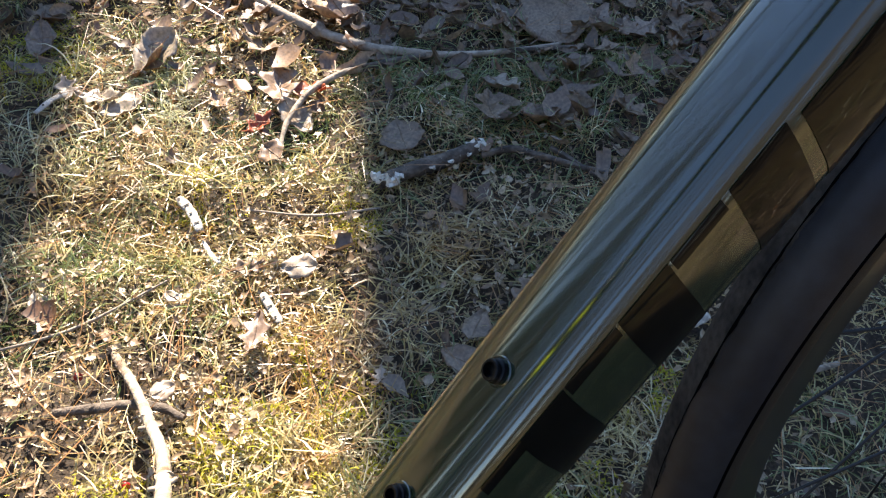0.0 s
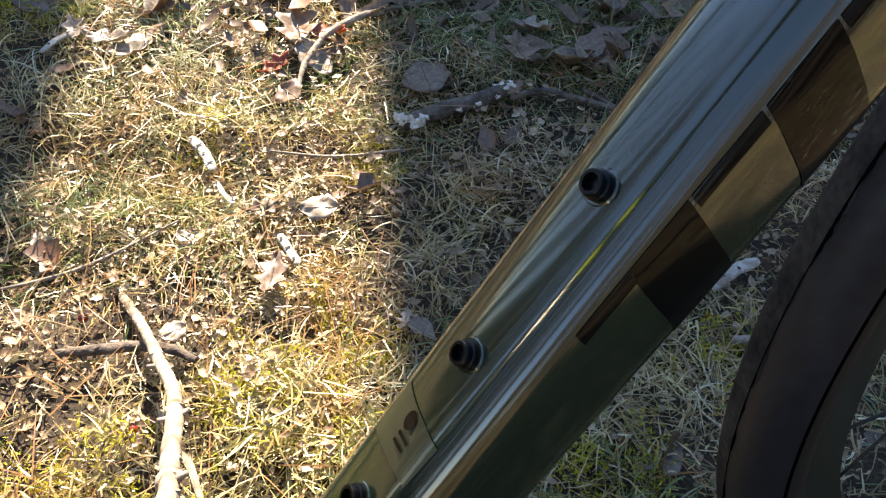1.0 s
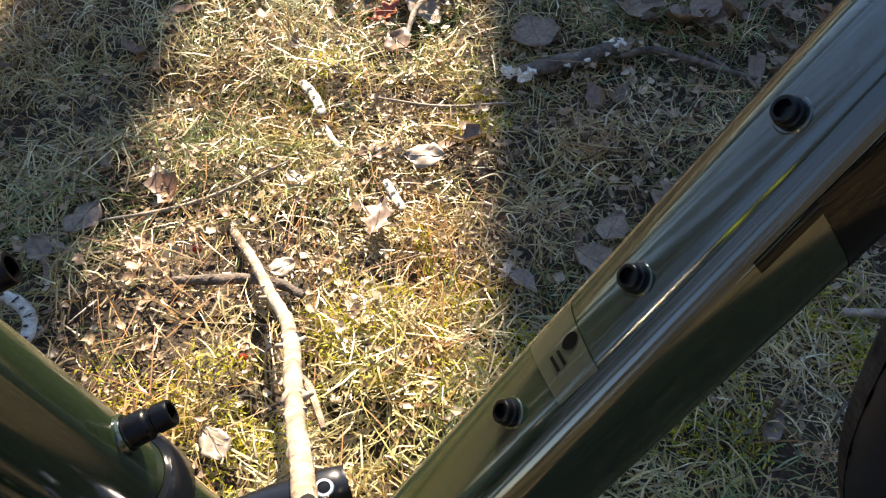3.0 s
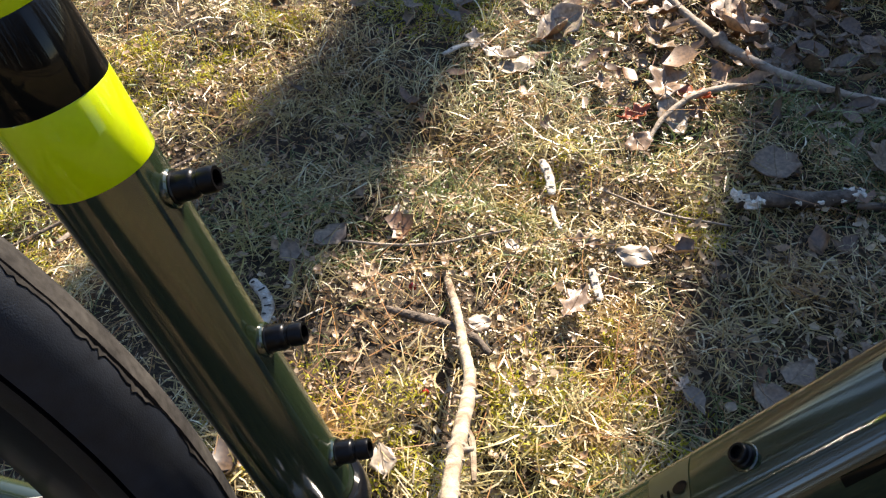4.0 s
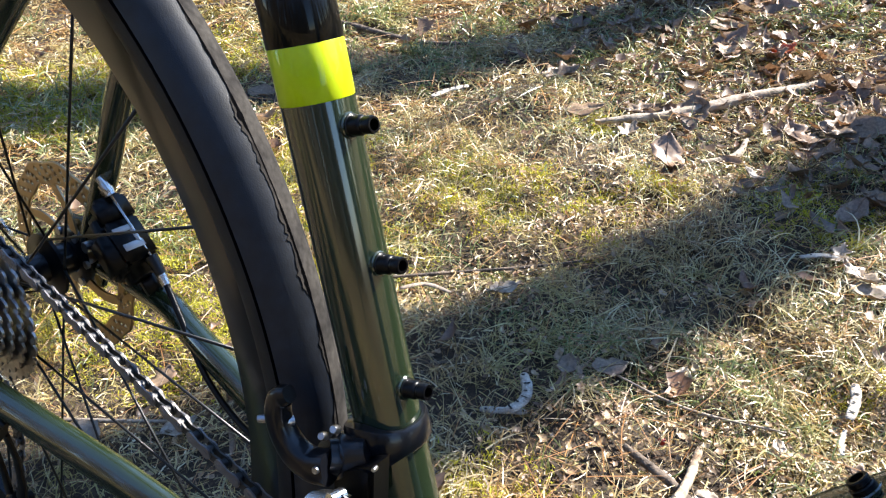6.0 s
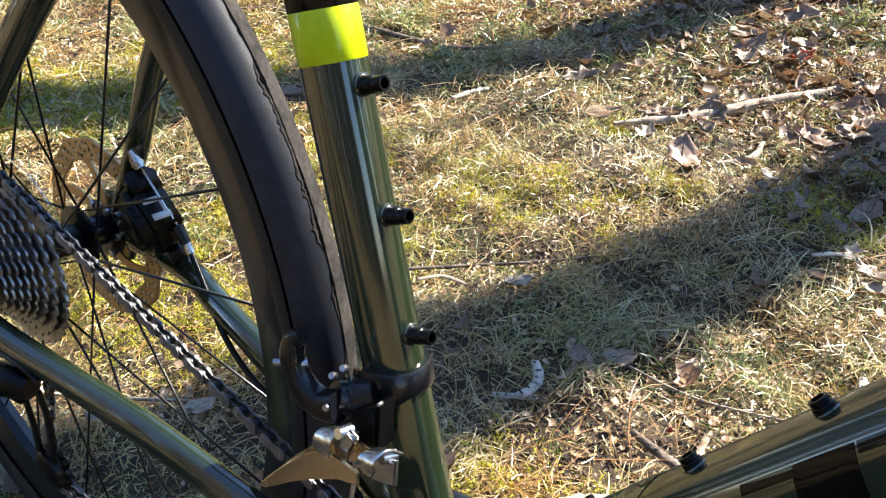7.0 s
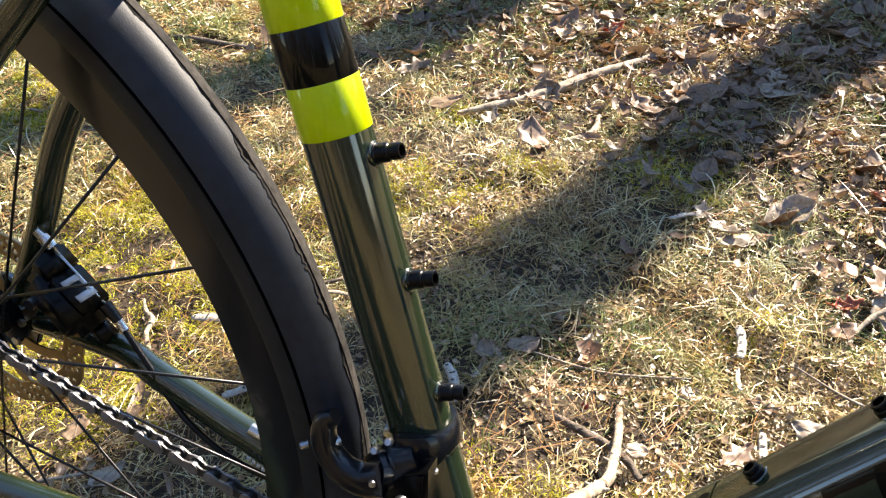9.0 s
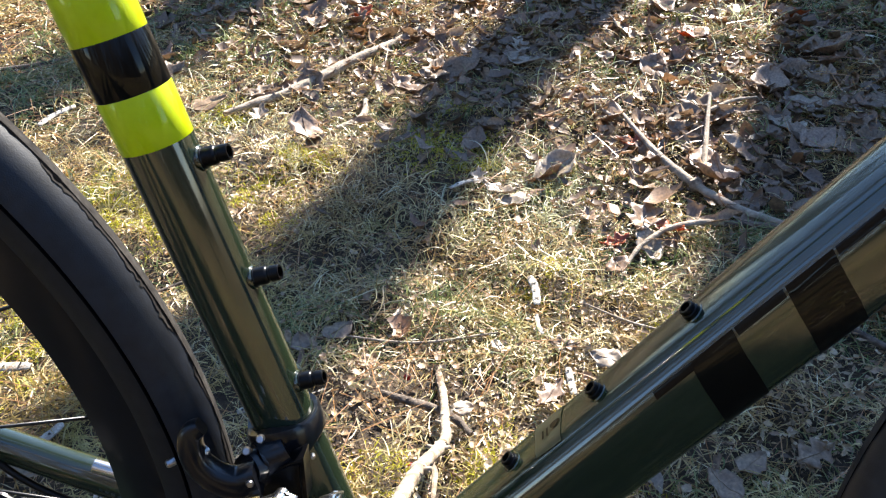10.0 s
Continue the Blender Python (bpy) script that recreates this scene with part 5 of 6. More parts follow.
bark_strip([(-0.474, 0.312), (-0.458, 0.330), (-0.444, 0.346)], 0.013, "small flat white birch bark chip", 0.014, 0.4, 1)
bark_strip([(0.521, 0.245), (0.555, 0.255), (0.586, 0.255)], 0.014, "white birch bark chip in shaded grass", 0.016, 0.6, 1)
bark_strip([(-0.031, 0.888), (-0.006, 0.905), (0.019, 0.916)], 0.010, "narrow white birch bark strip", 0.016, 0.6, 2)
bark_strip([(0.113, 0.594), (0.115, 0.567), (0.121, 0.549)], 0.006, "thin grey white bark strip", 0.009, 0.5, 0, LICHEN)
bark_strip([(-0.481, 0.522), (-0.458, 0.553), (-0.412, 0.554)], 0.008, "thin pale curved bark strip", 0.010, 0.5, 0, STICK_GREY)


# ---- leaves ----
def leaf_outline(kind, n=14):
    """Half widths along a leaf of length 1."""
    u = np.linspace(0, 1, n)
    if kind == "oval":
        w = 0.36 * np.sin(np.pi * u ** 0.85) ** 0.8
    elif kind == "round":
        w = 0.46 * np.sin(np.pi * u ** 0.9) ** 0.6
    else:
        w = 0.34 * np.sin(np.pi * u ** 0.9) ** 0.7 * (0.72 + 0.34 * np.cos(u * 6 * np.pi))
    w[0], w[-1] = 0.02, 0.01
    return u, w


def leaf_grid(kind, length, curl, fold, seed, across=6):
    """Points of a curled leaf, (along, across, 3), lying in x-y with its middle at 0."""
    u, w = leaf_outline(kind)
    v = np.linspace(-1, 1, across + 1)
    ph = np.random.RandomState(seed).rand(6) * 6.28
    x = (u[:, None] - 0.5) * np.ones_like(v)[None]
    y = w[:, None] * v[None] * (1 + 0.10 * np.sin(u[:, None] * 17 + ph[0]) + 0.06 * np.sin(u[:, None] * 31 + ph[1]))
    z = curl * (4 * (u[:, None] - 0.5) ** 2) * 0.25 + fold * np.abs(v)[None] ** 1.5 * w[:, None] + 0.035 * np.sin(u[:, None] * 7 + v[None] * 3 + ph[2]) + 0.02 * np.sin(u[:, None] * 15 - v[None] * 6 + ph[3])
    return np.stack([x, y, z], -1) * length


def dead_leaf(x, y, length, kind, mat, turn, curl, fold, seed, label, lift=0.010, tilt=0.0, side=0.0):
    g = leaf_grid(kind, length, curl, fold, seed)
    a, b = g.shape[:2]
    bm = bmesh.new()
    vs = [[bm.verts.new(g[i, j]) for j in range(b)] for i in range(a)]
    for i in range(a - 1):
        for j in range(b - 1):
            bm.faces.new((vs[i][j], vs[i + 1][j], vs[i + 1][j + 1], vs[i][j + 1]))
    ob = part("dead_leaf", bm, mat, sharp=80)
    m = ob.modifiers.new("thick", "SOLIDIFY")
    m.thickness = 0.0005
    if length > 0.04:
        flatten([(x, y)], 0.030)
    p = floor_at(x, y, lift + 0.005)
    ob.matrix_world = pose(p.x, p.y, p.z, side, tilt, turn)
    tagged(ob, label, "leaf", "fallen leaves")
    bm = bmesh.new()
    mid = g[:, b // 2]
    sweep(bm, [Vector(q) + Vector((0, 0, 0.0006)) for q in mid[::2]] , [(0.0009, 0.0007), (0.0004, 0.0003)], 6, up=(0, 0, 1))
    sweep(bm, [Vector(mid[0]), Vector(mid[0]) + Vector((-length * 0.16, 0.004, 0.004))], [(0.0009, 0.0009)] * 2, 6, up=(0, 0, 1))
    part("leaf_stem", bm, mat, ob)
    return ob


L1, L2, L3, L4 = "flat grey-brown dead leaf on grass", "curled brown dead oak leaf", "pale bleached dead leaf", "bright rust red dead leaf"
for x, y, size, kind, mat, turn, curl, fold, lab in (
        (0.397, 0.664, 0.062, "round", LEAF_GREY, 80, 0.15, 0.1, L1), (0.525, 0.658, 0.075, "lobed", LEAF_GREY, 70, 0.5, 0.5, L2), (0.716, 0.809, 0.125, "round", LEAF_GREY, 35, 0.2, 0.1, L1),
        (0.772, 0.797, 0.085, "lobed", LEAF_BROWN, 120, 0.3, 0.2, L2), (0.824, 0.739, 0.085, "lobed", LEAF_BROWN, 10, 0.4, 0.3, L2), (0.881, 0.716, 0.075, "lobed", LEAF_GREY, 60, 0.5, 0.4, L2),
        (0.233, 0.756, 0.045, "lobed", LEAF_RED, 30, 0.8, 0.5, L4), (0.282, 0.825, 0.095, "lobed", LEAF_BROWN, 75, 0.5, 0.4, L2), (0.316, 0.808, 0.06, "lobed", LEAF_RED, 140, 0.6, 0.3, L4),
        (0.051, 0.89, 0.065, "lobed", LEAF_PALE, 150, 0.7, 0.3, L3), (0.075, 0.856, 0.060, "oval", LEAF_PALE, 20, 0.6, 0.4, L3), (0.128, 0.432, 0.055, "lobed", LEAF_BROWN, 60, 0.5, 0.3, L2),
        (0.025, 0.402, 0.026, "round", LEAF_PALE, 10, 0.2, 0.1, L3), (0.699, 0.584, 0.060, "lobed", LEAF_GREY, 100, 0.6, 0.5, L2), (0.139, 0.228, 0.032, "oval", LEAF_BROWN, 100, 0.3, 0.2, L2),
        (0.313, 0.316, 0.048, "oval", LEAF_GREY, 130, 0.3, 0.2, L1), (0.42, 0.365, 0.055, "lobed", LEAF_GREY, 30, 0.4, 0.2, L1), (-0.151, 0.532, 0.050, "oval", LEAF_GREY, 50, 0.2, 0.1, L1), (-0.195, 0.503, 0.036, "oval", LEAF_GREY, 110, 0.5, 0.3, L1),
        (0.579, 1.138, 0.095, "lobed", LEAF_PALE, 140, 0.3, 0.2, L3), (0.641, 1.242, 0.10, "lobed", LEAF_PALE, 170, 0.3, 0.1, L3), (0.405, 1.015, 0.080, "oval", LEAF_BROWN, 80, 0.5, 0.3, L2), (0.583, 1.324, 0.10, "oval", LEAF_BROWN, 80, 0.6, 0.4, L2),
        (-0.096, 1.353, 0.10, "lobed", LEAF_GREY, 80, 0.4, 0.3, L1), (-0.141, 1.272, 0.095, "lobed", LEAF_GREY, 10, 0.4, 0.2, L1), (0.045, 1.415, 0.10, "lobed", LEAF_BROWN, 20, 0.3, 0.2, L2), (-0.305, 1.663, 0.07, "lobed", LEAF_RED, 60, 0.8, 0.5, L4),
        (0.292, 1.083, 0.055, "lobed", LEAF_RED, 10, 0.6, 0.3, L4), (0.016, 0.92, 0.05, "lobed", LEAF_PALE, 90, 0.6, 0.3, L3), (-0.058, 1.171, 0.03, "round", LEAF_PALE, 0, 0.3, 0.2, L3), (-0.666, 1.306, 0.095, "lobed", LEAF_GREY, 60, 0.5, 0.4, L2),
        (-1.066, 0.976, 0.065, "oval", LEAF_GREY, 20, 0.4, 0.3, L1), (-0.423, 1.14, 0.06, "lobed", LEAF_PALE, 90, 0.8, 0.5, L3), (-0.471, 1.763, 0.09, "oval", LEAF_GREY, 20, 0.4, 0.3, L1), (-0.315, 1.632, 0.06, "lobed", LEAF_BROWN, 80, 0.9, 0.5, L2),
        (-0.356, 0.606, 0.042, "round", LEAF_PALE, 60, 0.3, 0.2, L3), (-0.535, 1.173, 0.08, "oval", LEAF_GREY, 30, 0.3, 0.2, L1), (-0.155, 1.275, 0.09, "lobed", LEAF_BROWN, 130, 0.5, 0.3, L2), (-0.074, 0.579, 0.030, "oval", LEAF_PALE, 100, 0.5, 0.3, L3),
        (-0.523, 0.16, 0.046, "oval", LEAF_PALE, 70, 0.2, 0.1, L3), (-0.599, -0.035, 0.110, "lobed", LEAF_PALE, 160, 0.3, 0.2, L3), (-0.595, 0.079, 0.050, "round", LEAF_PALE, 10, 0.4, 0.3, L3), (-1.155, 0.889, 0.07, "oval", LEAF_GREY, 40, 0.4, 0.3, L1),
        (-0.614, 0.207, 0.045, "oval", LEAF_GREY, 120, 0.3, 0.2, L1), (-0.449, 1.245, 0.07, "lobed", LEAF_GREY, 60, 0.4, 0.3, L1), (-0.373, 1.266, 0.06, "lobed", LEAF_BROWN, 160, 0.4, 0.3, L2), (0.196, 0.823, 0.05, "lobed", LEAF_BROWN, 100, 0.7, 0.5, L2), (-0.066, 0.242, 0.034, "oval", LEAF_PALE, 105, 0.2, 0.2, L3), (0.084, 0.309, 0.030, "oval", LEAF_GREY, -22, 0.3, 0.3, L1), (0.08, 0.337, 0.024, "oval", LEAF_PALE, 160, 0.4, 0.3, L3), (0.229, 0.333, 0.022, "lobed", LEAF_PALE, 60, 0.5, 0.3, L3), (0.201, 0.505, 0.045, "oval", LEAF_PALE, 155, 0.2, 0.1, L3), (0.148, 0.527, 0.040, "lobed", LEAF_GREY, 5, 0.4, 0.2, L1), (0.061, 0.521, 0.022, "oval", LEAF_PALE, 120, 0.4, 0.3, L3), (-0.103, 0.477, 0.028, "oval", LEAF_BROWN, 20, 0.4, 0.3, L2), (0.35, 0.351, 0.045, "oval", LEAF_GREY, 40, 0.3, 0.1, L1)):
    k = int(abs(x * 977 + y * 331) * 10) % 9973
    dead_leaf(x, y, size, kind, mat, turn, curl, fold, k, lab, 0.021 + 0.05 * size, (k % 17) - 8, (k % 23) - 11)

rng = random.Random(77)
for k in range(300):
    while True:
        x, y = rng.uniform(-1.4, 1.45), rng.uniform(0.6, 2.3)
        if x * 0.45 + (y - 1.0) * 0.6 > rng.uniform(-0.15, 0.35) - (0.12 if x > 0.45 else 0):
            break
    mat = rng.choice((LEAF_BROWN, LEAF_BROWN, LEAF_GREY, LEAF_GREY, LEAF_GREY, LEAF_PALE, LEAF_RED if k % 5 == 0 else LEAF_BROWN))
    lab = {LEAF_BROWN: L2, LEAF_GREY: L1, LEAF_PALE: L3, LEAF_RED: L4}[mat]
    dead_leaf(x, y, rng.uniform(0.032, 0.095), rng.choice(("lobed", "oval", "oval")), mat, rng.uniform(0, 360), rng.uniform(0.2, 1.0), rng.uniform(0.1, 0.7), k, lab, rng.uniform(0.014, 0.030), rng.uniform(-25, 25), rng.uniform(-25, 25))

# berries and a pale stone
for x, y in ((-0.051, 0.466), (-0.031, 0.324), (0.512, 0.228)):
    bm = bmesh.new()
    bmesh.ops.create_icosphere(bm, subdivisions=2, radius=0.0048, matrix=Matrix.Translation(floor_at(x, y, 0.013)))
    part("berry", bm, BERRY)
    tagged(scene.collection.objects[-1], "small red berry in dry grass", "berry", "red berries")
bm = bmesh.new()
bmesh.ops.create_icosphere(bm, subdivisions=2, radius=0.013, matrix=Matrix.Translation(floor_at(0.694, 0.708, 0.012)) @ pose(0, 0, 0, 0, 0, 35) @ Matrix.Diagonal((1.2, 0.75, 0.6, 1)))
for v in bm.verts:
    v.co += v.normal * 0.002 * noise.noise(v.co * 120)
tagged(part("stone", bm, PEBBLE), "small pale stone in shaded grass", "stone")


# ---- grass, moss and litter ----
def accept(rs, n, box_, weight):
    """n places in box_, kept by a weight in 0..1."""
    out = np.zeros((0, 2))
    while len(out) < n:
        p = np.stack([rs.uniform(box_[0], box_[1], n * 2), rs.uniform(box_[2], box_[3], n * 2)], -1)
        out = np.concatenate([out, p[rs.rand(len(p)) < weight(p[:, 0], p[:, 1])]])
    return out[:n]


def blades(name, places, rs, length, width, rise, droop, mat, label, category, lift=(0.0, 0.01), wave=0.3, steps=4):
    """Thin ribbons that start at the places, one island each."""
    n = len(places)
    ln, wd = rs.uniform(*length, n) * rs.uniform(0.6, 1.0, n), rs.uniform(*width, n)
    az, e = rs.uniform(0, 2 * np.pi, n), np.radians(rs.uniform(*rise, n))
    dr, tw = np.radians(rs.uniform(*droop, n)), rs.normal(0, wave, n)
    roll = rs.uniform(-0.9, 0.9, n)
    away = np.clip(np.hypot(places[:, 0] + 0.05, places[:, 1] - 0.3) / 0.8, 1.0, 2.2)
    wd, ln = wd * away, ln * away ** 0.5
    low = 0.45 + 0.55 * standing(places[:, 0], places[:, 1])
    e = e * low
    p = np.stack([places[:, 0], places[:, 1], height(places[:, 0], places[:, 1]) + mounds(places[:, 0], places[:, 1]) + rs.uniform(*lift, n) * low], -1)
    verts = np.zeros((n, (steps + 1) * 2, 3))
    for i in range(steps + 1):
        u = i / steps
        d = np.stack([np.cos(az + tw * u) * np.cos(e), np.sin(az + tw * u) * np.cos(e), np.sin(e)], -1)
        s = np.stack([-np.sin(az) * np.cos(roll), np.cos(az) * np.cos(roll), np.sin(roll)], -1) * (wd * (1 - 0.75 * u ** 2) / 2)[:, None]
        verts[:, 2 * i], verts[:, 2 * i + 1] = p - s, p + s
        p = p + d * (ln / steps)[:, None]
        floor = height(p[:, 0], p[:, 1]) + 0.002
        p[:, 2] = np.maximum(p[:, 2], floor)
        e = e - dr / steps
    base = np.array([[2 * i, 2 * i + 1, 2 * i + 3, 2 * i + 2] for i in range(steps)])
    faces = (np.arange(n)[:, None, None] * (2 * steps + 2) + base[None]).reshape(-1, 4)
    return raw_mesh(name, verts.reshape(-1, 3), faces, mat, label, category)


def raw_mesh(name, verts, faces, mat, label, category):
    me = bpy.data.meshes.new(name)
    me.vertices.add(len(verts))
    me.vertices.foreach_set("co", np.ascontiguousarray(verts, np.float32).ravel())
    k = faces.shape[1]
    me.loops.add(faces.size)
    me.loops.foreach_set("vertex_index", np.ascontiguousarray(faces, np.int32).ravel())
    me.polygons.add(len(faces))
    me.polygons.foreach_set("loop_start", np.arange(0, faces.size, k, dtype=np.int32))
    me.update(calc_edges=True)
    me.polygons.foreach_set("use_smooth", [True] * len(faces))
    me.materials.append(mat)
    return tagged(new(name, me), label, category, kind="stuff")



def near(x, y):
    d = np.hypot(x + 0.05, y - 0.35)
    rim = np.minimum(np.minimum(x - AREA[0], AREA[1] - x), np.minimum(y - AREA[2], AREA[3] - y))
    return np.clip((1.45 / np.maximum(d, 0.01)) ** 1.2, 0.08, 1.0) * np.clip((y + 0.28) / 0.16, 0.12, 1.0) * np.clip(rim / 0.35 - 0.4 * value_noise(x, y, 5, 1), 0, 1)


def leafy(x, y):
    return np.clip((x * 0.55 + (y - 0.95) * 0.8) * 2.2 + 0.35, 0, 1)


def mossy(x, y):
    m = np.zeros_like(np.asarray(x, float))
    for mx, my, r in ((-0.84, 0.30, 0.16), (-0.64, 0.27, 0.10), (-0.72, 0.54, 0.12), (-0.62, 0.45, 0.08), (-0.72, 0.34, 0.08), (-0.17, 0.27, 0.07), (-0.84, 0.47, 0.10), (-0.04, 1.05, 0.10), (0.28, 0.56, 0.035), (0.146, 0.406, 0.05), (0.115, 0.346, 0.06), (0.184, 0.273, 0.06), (-0.53, 0.80, 0.10), (-0.785, 0.574, 0.08), (-0.66, 0.50, 0.08), (-0.56, 0.45, 0.06), (-0.911, 0.596, 0.07), (-0.67, 0.47, 0.06), (-1.471, 0.657, 0.14), (-0.50, 1.17, 0.05), (-0.293, 0.970, 0.06), (-0.47, 0.893, 0.06), (-0.32, 0.793, 0.05), (-0.064, 1.087, 0.06), (-0.60, 0.86, 0.07), (-0.93, 0.71, 0.07),
                      (-0.01, 1.084, 0.07), (0.076, 1.027, 0.03), (-0.60, 0.52, 0.12), (-0.9, 0.75, 0.12), (-1.5, 0.9, 0.2), (-0.35, 0.88, 0.07), (-0.06, 0.26, 0.06), (0.06, 0.30, 0.05), (-1.7, 0.5, 0.2), (0.33, 0.14, 0.05), (0.50, 0.17, 0.05), (0.13, 0.66, 0.04)):
        m = np.maximum(m, np.clip(1.4 - np.hypot(x - mx, y - my) / r, 0, 1))
    return np.clip(m, 0, 0.9) * np.clip(value_noise(x, y, 42, 4) * 4.0 - 1.35, 0, 1)


rs = np.random.RandomState(11)
w_straw = lambda x, y: near(x, y) * (0.30 + 0.70 * np.clip(value_noise(x, y, 9, 3) * 2.4 - 0.7, 0, 1)) * (0.42 + 0.58 * np.clip(value_noise(x, y, 19, 6) * 2.4 - 0.7, 0, 1)) * (1 - 0.45 * leafy(x, y)) * (1 - 0.35 * mossy(x, y))


def tufts(n, each, spread, weight):
    """Places gathered in tufts."""
    c = accept(rs, n, AREA, weight)
    r = spread * rs.uniform(0.5, 1.3, (n, 1, 1))
    return (c[:, None] + rs.normal(0, 1, (n, each, 2)) * r).reshape(-1, 2)


blades("dry_grass", accept(rs, 90000, AREA, w_straw), rs, (0.008, 0.046), (0.0007, 0.0019), (-8, 34), (0, 80), STRAW, "matted dry straw-coloured grass", "grass", (0.0, 0.026), 0.6, 3)
blades("dry_grass", accept(rs, 86000, AREA, w_straw), rs, (0.004, 0.018), (0.0009, 0.0026), (-10, 60), (0, 80), STRAW, "short broken dry grass", "grass", (0.004, 0.026), 0.5, 2)
blades("dry_grass", tufts(900, 26, 0.016, lambda x, y: near(x, y) * np.clip(value_noise(x, y, 6, 5) * 2.0 - 0.5, 0, 1)), rs, (0.03, 0.075), (0.0008, 0.0018), (12, 70), (30, 110), STRAW, "arching tufts of dry grass", "grass", (0.0, 0.012), 0.35, 4)
blades("dry_grass", accept(rs, 8500, (-0.75, 0.60, 0.0, 0.85), lambda x, y: np.clip(1.15 - np.hypot((x - 0.02) / 0.62, (y - 0.40) / 0.48), 0, 1) * (0.08 + 0.92 * np.clip(value_noise(x, y, 11, 2) * 3.0 - 1.2, 0, 1))),
       rs, (0.02, 0.065), (0.0010, 0.0024), (-6, 16), (0, 40), STRAW, "flat matted straw round a pale stick", "grass", (0.006, 0.026), 0.7, 3)
blades("pine_needles", accept(rs, 10000, AREA, lambda x, y: near(x, y) * (0.2 + value_noise(x, y, 4, 6)) * 0.8), rs, (0.04, 0.12), (0.0008, 0.0014), (-3, 12), (0, 22), NEEDLE, "scattered brown pine needles", "needles", (0.012, 0.034), 0.2, 3)
w_green = lambda x, y: near(x, y) * np.clip(value_noise(x, y, 7, 7) * 2.4 - 0.7, 0, 1)
blades("green_grass", tufts(1500, 18, 0.018, w_green), rs, (0.02, 0.065), (0.0010, 0.0022), (15, 80), (30, 120), GREEN, "tufts of thin green grass", "grass", (0.0, 0.016), 0.35, 3)
blades("green_grass", accept(rs, 16000, AREA, w_green), rs, (0.015, 0.055), (0.0010, 0.0020), (0, 55), (10, 90), GREEN, "thin green grass blades", "grass", (0.004, 0.024), 0.6, 3)
blades("moss", accept(rs, 66000, AREA, lambda x, y: mossy(x, y) * np.maximum(near(x, y), 0.7)), rs, (0.004, 0.011), (0.0010, 0.0022), (0, 85), (0, 70), MOSS, "yellow-green moss cushions", "moss", (0.006, 0.024), 0.6, 2)


def gathered(spots):
    """Places round the given spots (x, y, spread, count)."""
    return np.concatenate([np.array([x, y]) + rs.normal(0, 1, (n, 2)) * r for x, y, r, n in spots])


blades("pale_grass", gathered(((0.135, 0.945, 0.030, 260), (0.127, 0.840, 0.030, 160), (0.10, 0.90, 0.05, 160), (0.57, 1.65, 0.06, 240), (0.46, 1.345, 0.06, 240), (0.25, 1.25, 0.06, 160), (-0.305, 1.006, 0.05, 200), (-0.03, 0.84, 0.05, 160), (-0.47, 1.14, 0.07, 200))),
       rs, (0.03, 0.085), (0.0010, 0.0022), (20, 85), (40, 130), PALE_GRASS, "bleached pale grass tufts in the sun", "grass", (0.0, 0.014), 0.7, 5)
blades("dry_grass", gathered(((-0.65, 0.89, 0.09, 700), (-0.55, 0.80, 0.07, 400), (-1.01, 0.694, 0.06, 300), (-1.088, 0.633, 0.06, 300), (-0.93, 0.70, 0.05, 200), (0.28, 0.56, 0.03, 160), (0.10, 0.62, 0.05, 260), (-0.305, 1.006, 0.07, 300), (-0.18, 0.88, 0.05, 420), (-0.19, 0.82, 0.04, 260), (0.2, 0.36, 0.05, 260), (0.02, 0.70, 0.06, 260))),
       rs, (0.025, 0.075), (0.0010, 0.0022), (15, 80), (40, 130), STRAW, "raised tufts of golden dry grass", "grass", (0.0, 0.016), 0.7, 5)
blades("green_grass", gathered(((0.546, 0.700, 0.06, 420), (0.461, 0.790, 0.06, 420), (0.625, 0.64, 0.06, 360), (0.70, 0.72, 0.07, 300), (0.00, 0.60, 0.04, 160), (0.09, 0.53, 0.04, 160), (0.13, 0.99, 0.05, 200))),
       rs, (0.03, 0.085), (0.0010, 0.0020), (20, 85), (50, 140), GREEN, "long thin green grass", "grass", (0.0, 0.014), 0.7, 5)


def outer(x, y):
    """Thinner growth over the clearing round the bicycle."""
    inside = np.minimum(np.minimum(x - AREA[0], AREA[1] - x), np.minimum(y - AREA[2], AREA[3] - y))
    return np.clip(1 - inside / 0.4, 0, 1) * np.clip(4.6 - np.hypot(x + 0.4, y - 0.9), 0.0, 1) * (0.3 + 0.7 * value_noise(x, y, 4, 3))


BEYOND = (-5.2, 4.4, -3.8, 5.6)
blades("dry_grass", accept(rs, 18000, BEYOND, outer), rs, (0.04, 0.10), (0.0014, 0.0030), (-5, 45), (0, 90), STRAW, "dry grass round the clearing", "grass", (0.0, 0.02), 0.7, 2)
blades("green_grass", accept(rs, 9000, BEYOND, lambda x, y: outer(x, y) * np.clip(value_noise(x, y, 3, 7) * 2.4 - 0.8, 0, 1)), rs, (0.04, 0.09), (0.0014, 0.0028), (10, 70), (20, 100), GREEN, "green grass round the clearing", "grass", (0.0, 0.02), 0.6, 2)


def crumbly(x, y):
    """Spots where broken leaves lie thick."""
    return sum(np.exp(-((x - a) ** 2 + (y - b) ** 2) / r ** 2) for a, b, r in ((0.45, 0.47, 0.14), (-0.10, 0.60, 0.14), (0.05, 0.47, 0.16), (0.22, 0.54, 0.12), (-0.42, 0.86, 0.10), (-0.30, 0.98, 0.12), (-0.40, 0.66, 0.10), (0.10, 0.33, 0.10), (0.55, 0.32, 0.14)))


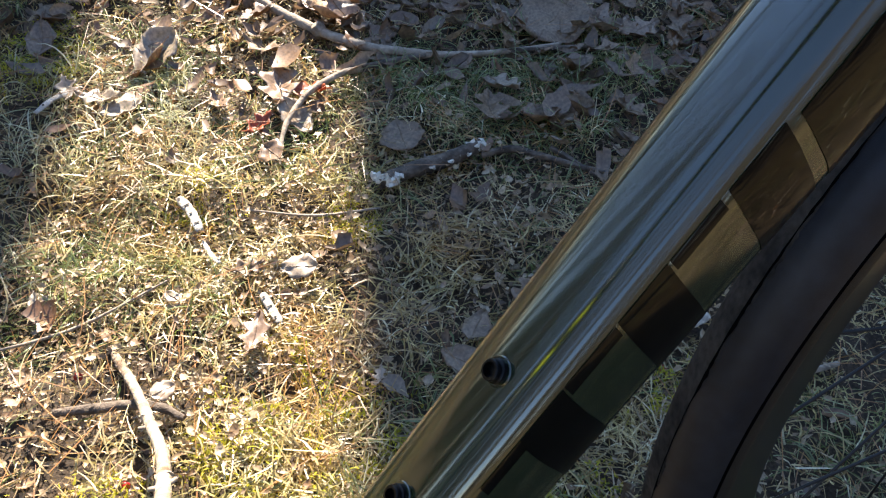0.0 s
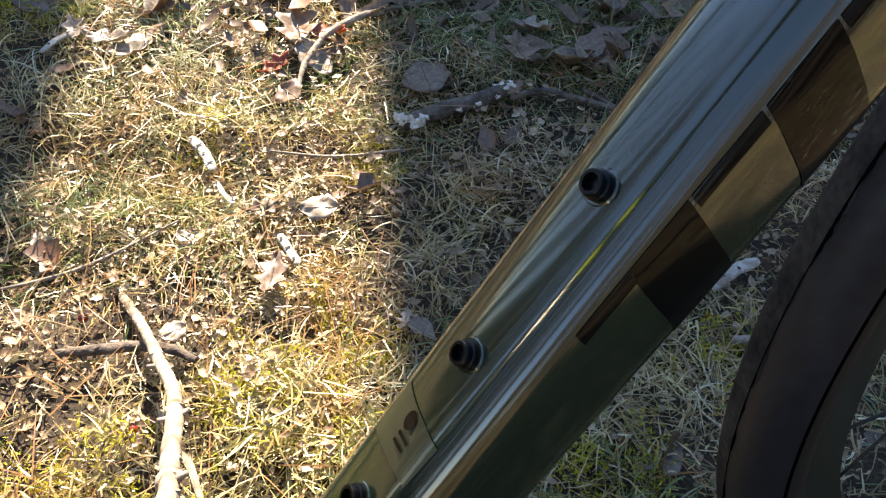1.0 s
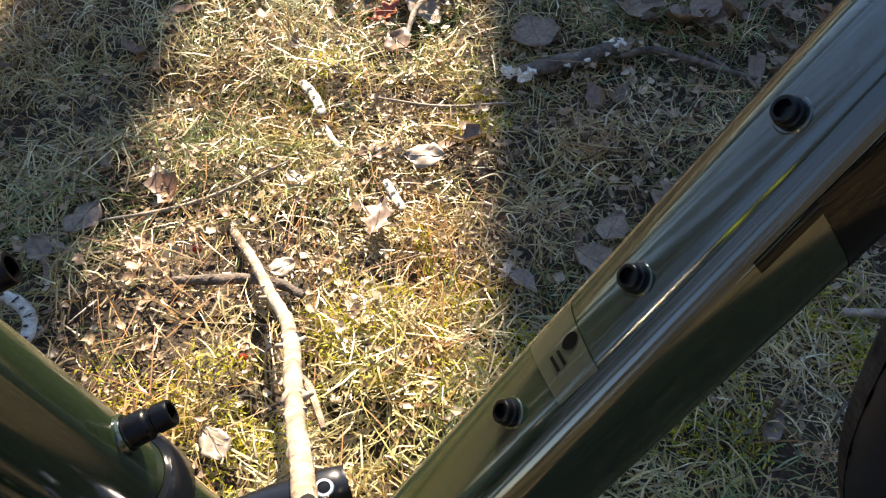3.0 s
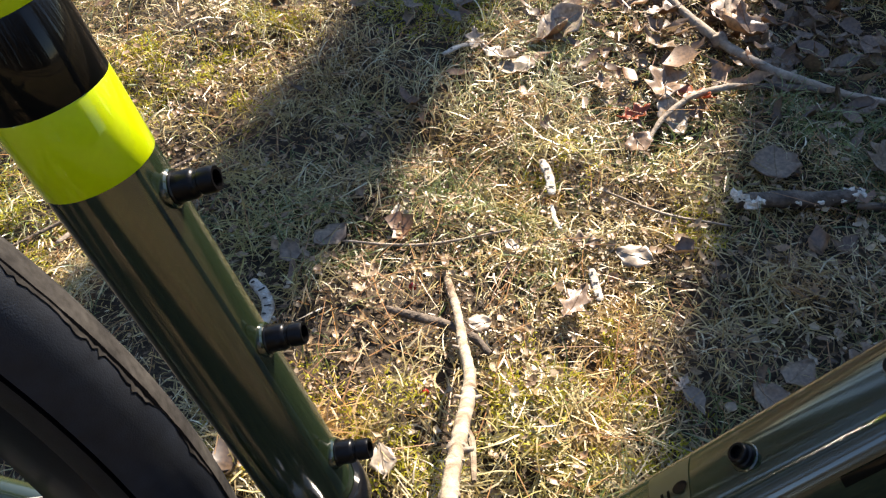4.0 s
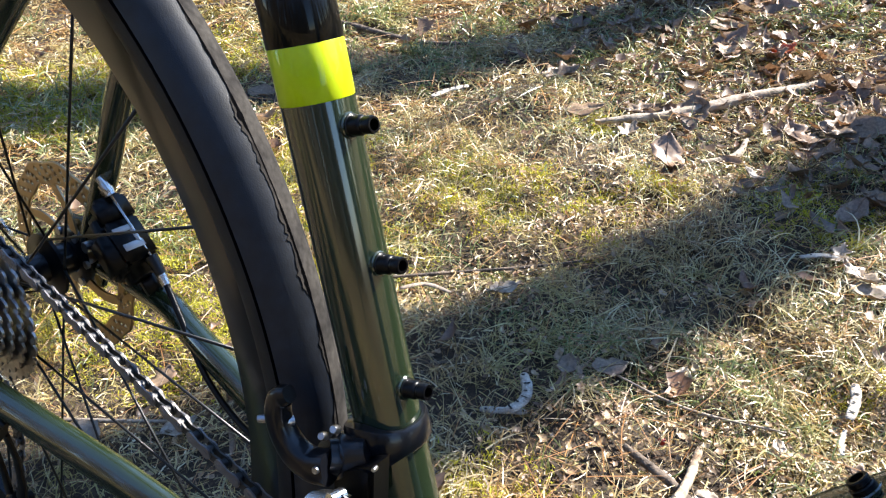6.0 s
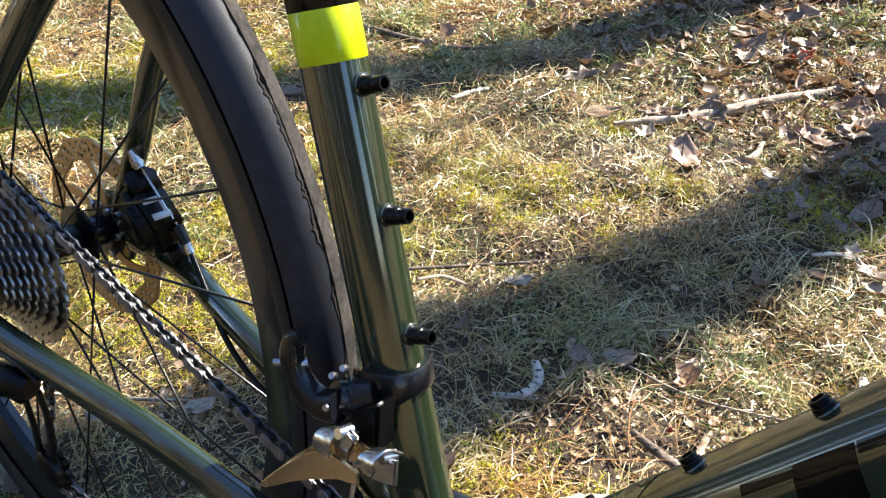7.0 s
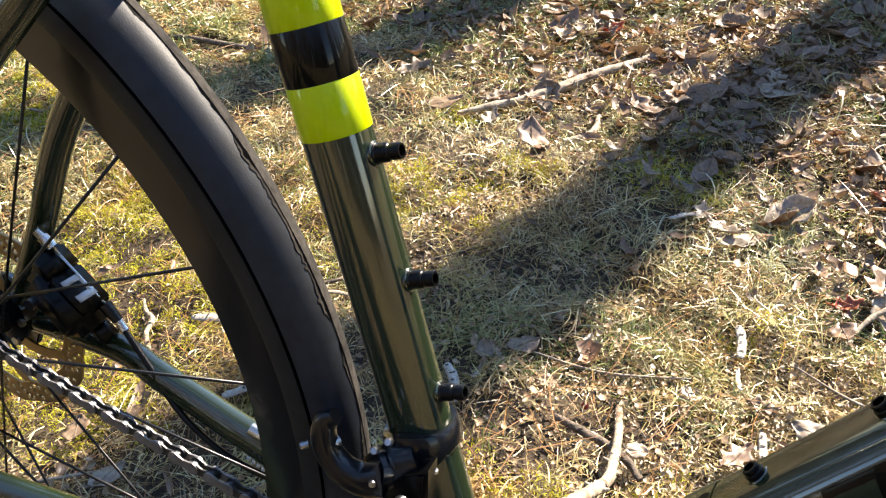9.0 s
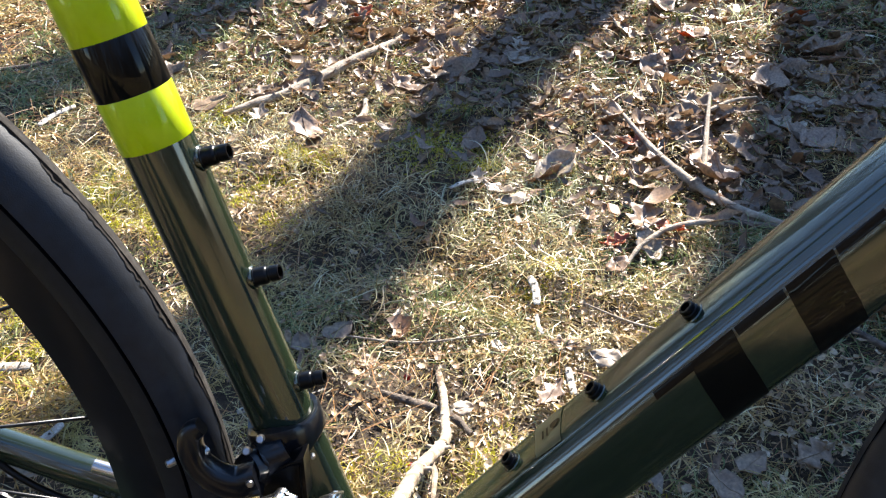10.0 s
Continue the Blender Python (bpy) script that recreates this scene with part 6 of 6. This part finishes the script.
def litter(n, rs, size, weight, name, mat, label, where=AREA, rows=(0, 6, 13), low=0.004):
    """Small crumpled leaf pieces, joined."""
    kinds = [leaf_grid(k, 1.0, c, f, s, 2)[list(rows)] for k, c, f, s in (("oval", 0.5, 0.4, 1), ("lobed", 0.8, 0.5, 2), ("lobed", 0.4, 0.2, 3), ("lobed", 1.2, 0.7, 4), ("oval", 1.0, 0.8, 5))]
    a, b = kinds[0].shape[:2]
    pl = accept(rs, n, where, weight)
    pick = rs.randint(0, len(kinds), n)
    g = np.array(kinds)[pick].reshape(n, -1, 3) * (rs.uniform(*size, n) * rs.uniform(0.6, 1, n))[:, None, None]
    g[:, :, 1] *= rs.uniform(0.5, 1.2, n)[:, None]
    g *= rs.uniform(0.55, 1.45, (n, a * b, 1))
    t, tx, ty = rs.uniform(0, 6.28, n), rs.normal(0, 0.28, n), rs.normal(0, 0.28, n)
    c, s = np.cos(tx)[:, None], np.sin(tx)[:, None]
    g = np.stack([g[..., 0], g[..., 1] * c - g[..., 2] * s, g[..., 1] * s + g[..., 2] * c], -1)
    c, s = np.cos(ty)[:, None], np.sin(ty)[:, None]
    g = np.stack([g[..., 0] * c + g[..., 2] * s, g[..., 1], -g[..., 0] * s + g[..., 2] * c], -1)
    c, s = np.cos(t)[:, None], np.sin(t)[:, None]
    g = np.stack([g[..., 0] * c - g[..., 1] * s, g[..., 0] * s + g[..., 1] * c, g[..., 2]], -1)
    g += np.stack([pl[:, 0], pl[:, 1], height(pl[:, 0], pl[:, 1]) + mounds(pl[:, 0], pl[:, 1]) + rs.uniform(low, 0.030, n)], -1)[:, None]
    i = np.arange(a * b).reshape(a, b)
    f = np.stack([i[:-1, :-1], i[1:, :-1], i[1:, 1:], i[:-1, 1:]], -1).reshape(-1, 4)
    raw_mesh(name, g.reshape(-1, 3), (np.arange(n)[:, None, None] * a * b + f[None]).reshape(-1, 4), mat, label, "leaf litter")


litter(53000, rs, (0.003, 0.014), lambda x, y: near(x, y) * (0.14 + 0.5 * (1 - np.clip(value_noise(x, y, 9, 3) * 2.4 - 0.7, 0, 1)) + 0.2 * leafy(x, y) + 0.7 * crumbly(x, y)) * (0.35 + 0.65 * np.clip(value_noise(x, y, 27, 2) * 2.6 - 0.8, 0, 1)), "leaf_litter", CHIP, "small broken dead leaf pieces")
litter(6000, rs, (0.005, 0.017), lambda x, y: near(x, y) * np.clip(0.10 + crumbly(x, y), 0, 1) * np.clip(value_noise(x, y, 23, 5) * 2.6 - 0.7, 0, 1), "leaf_litter", TAN_LITTER, "tan broken dead leaves", AREA, (0, 4, 9, 13), 0.006)
litter(11500, rs, (0.024, 0.062), lambda x, y: near(x, y) ** 0.6 * (0.02 + 0.98 * leafy(x, y) ** 1.5), "leaf_litter", LITTER_BROWN, "crumpled brown dead leaves", AREA, (0, 3, 7, 10, 13), 0.012)
litter(7000, rs, (0.03, 0.075), outer, "leaf_litter", LITTER_BROWN, "dead leaves over the clearing", BEYOND)
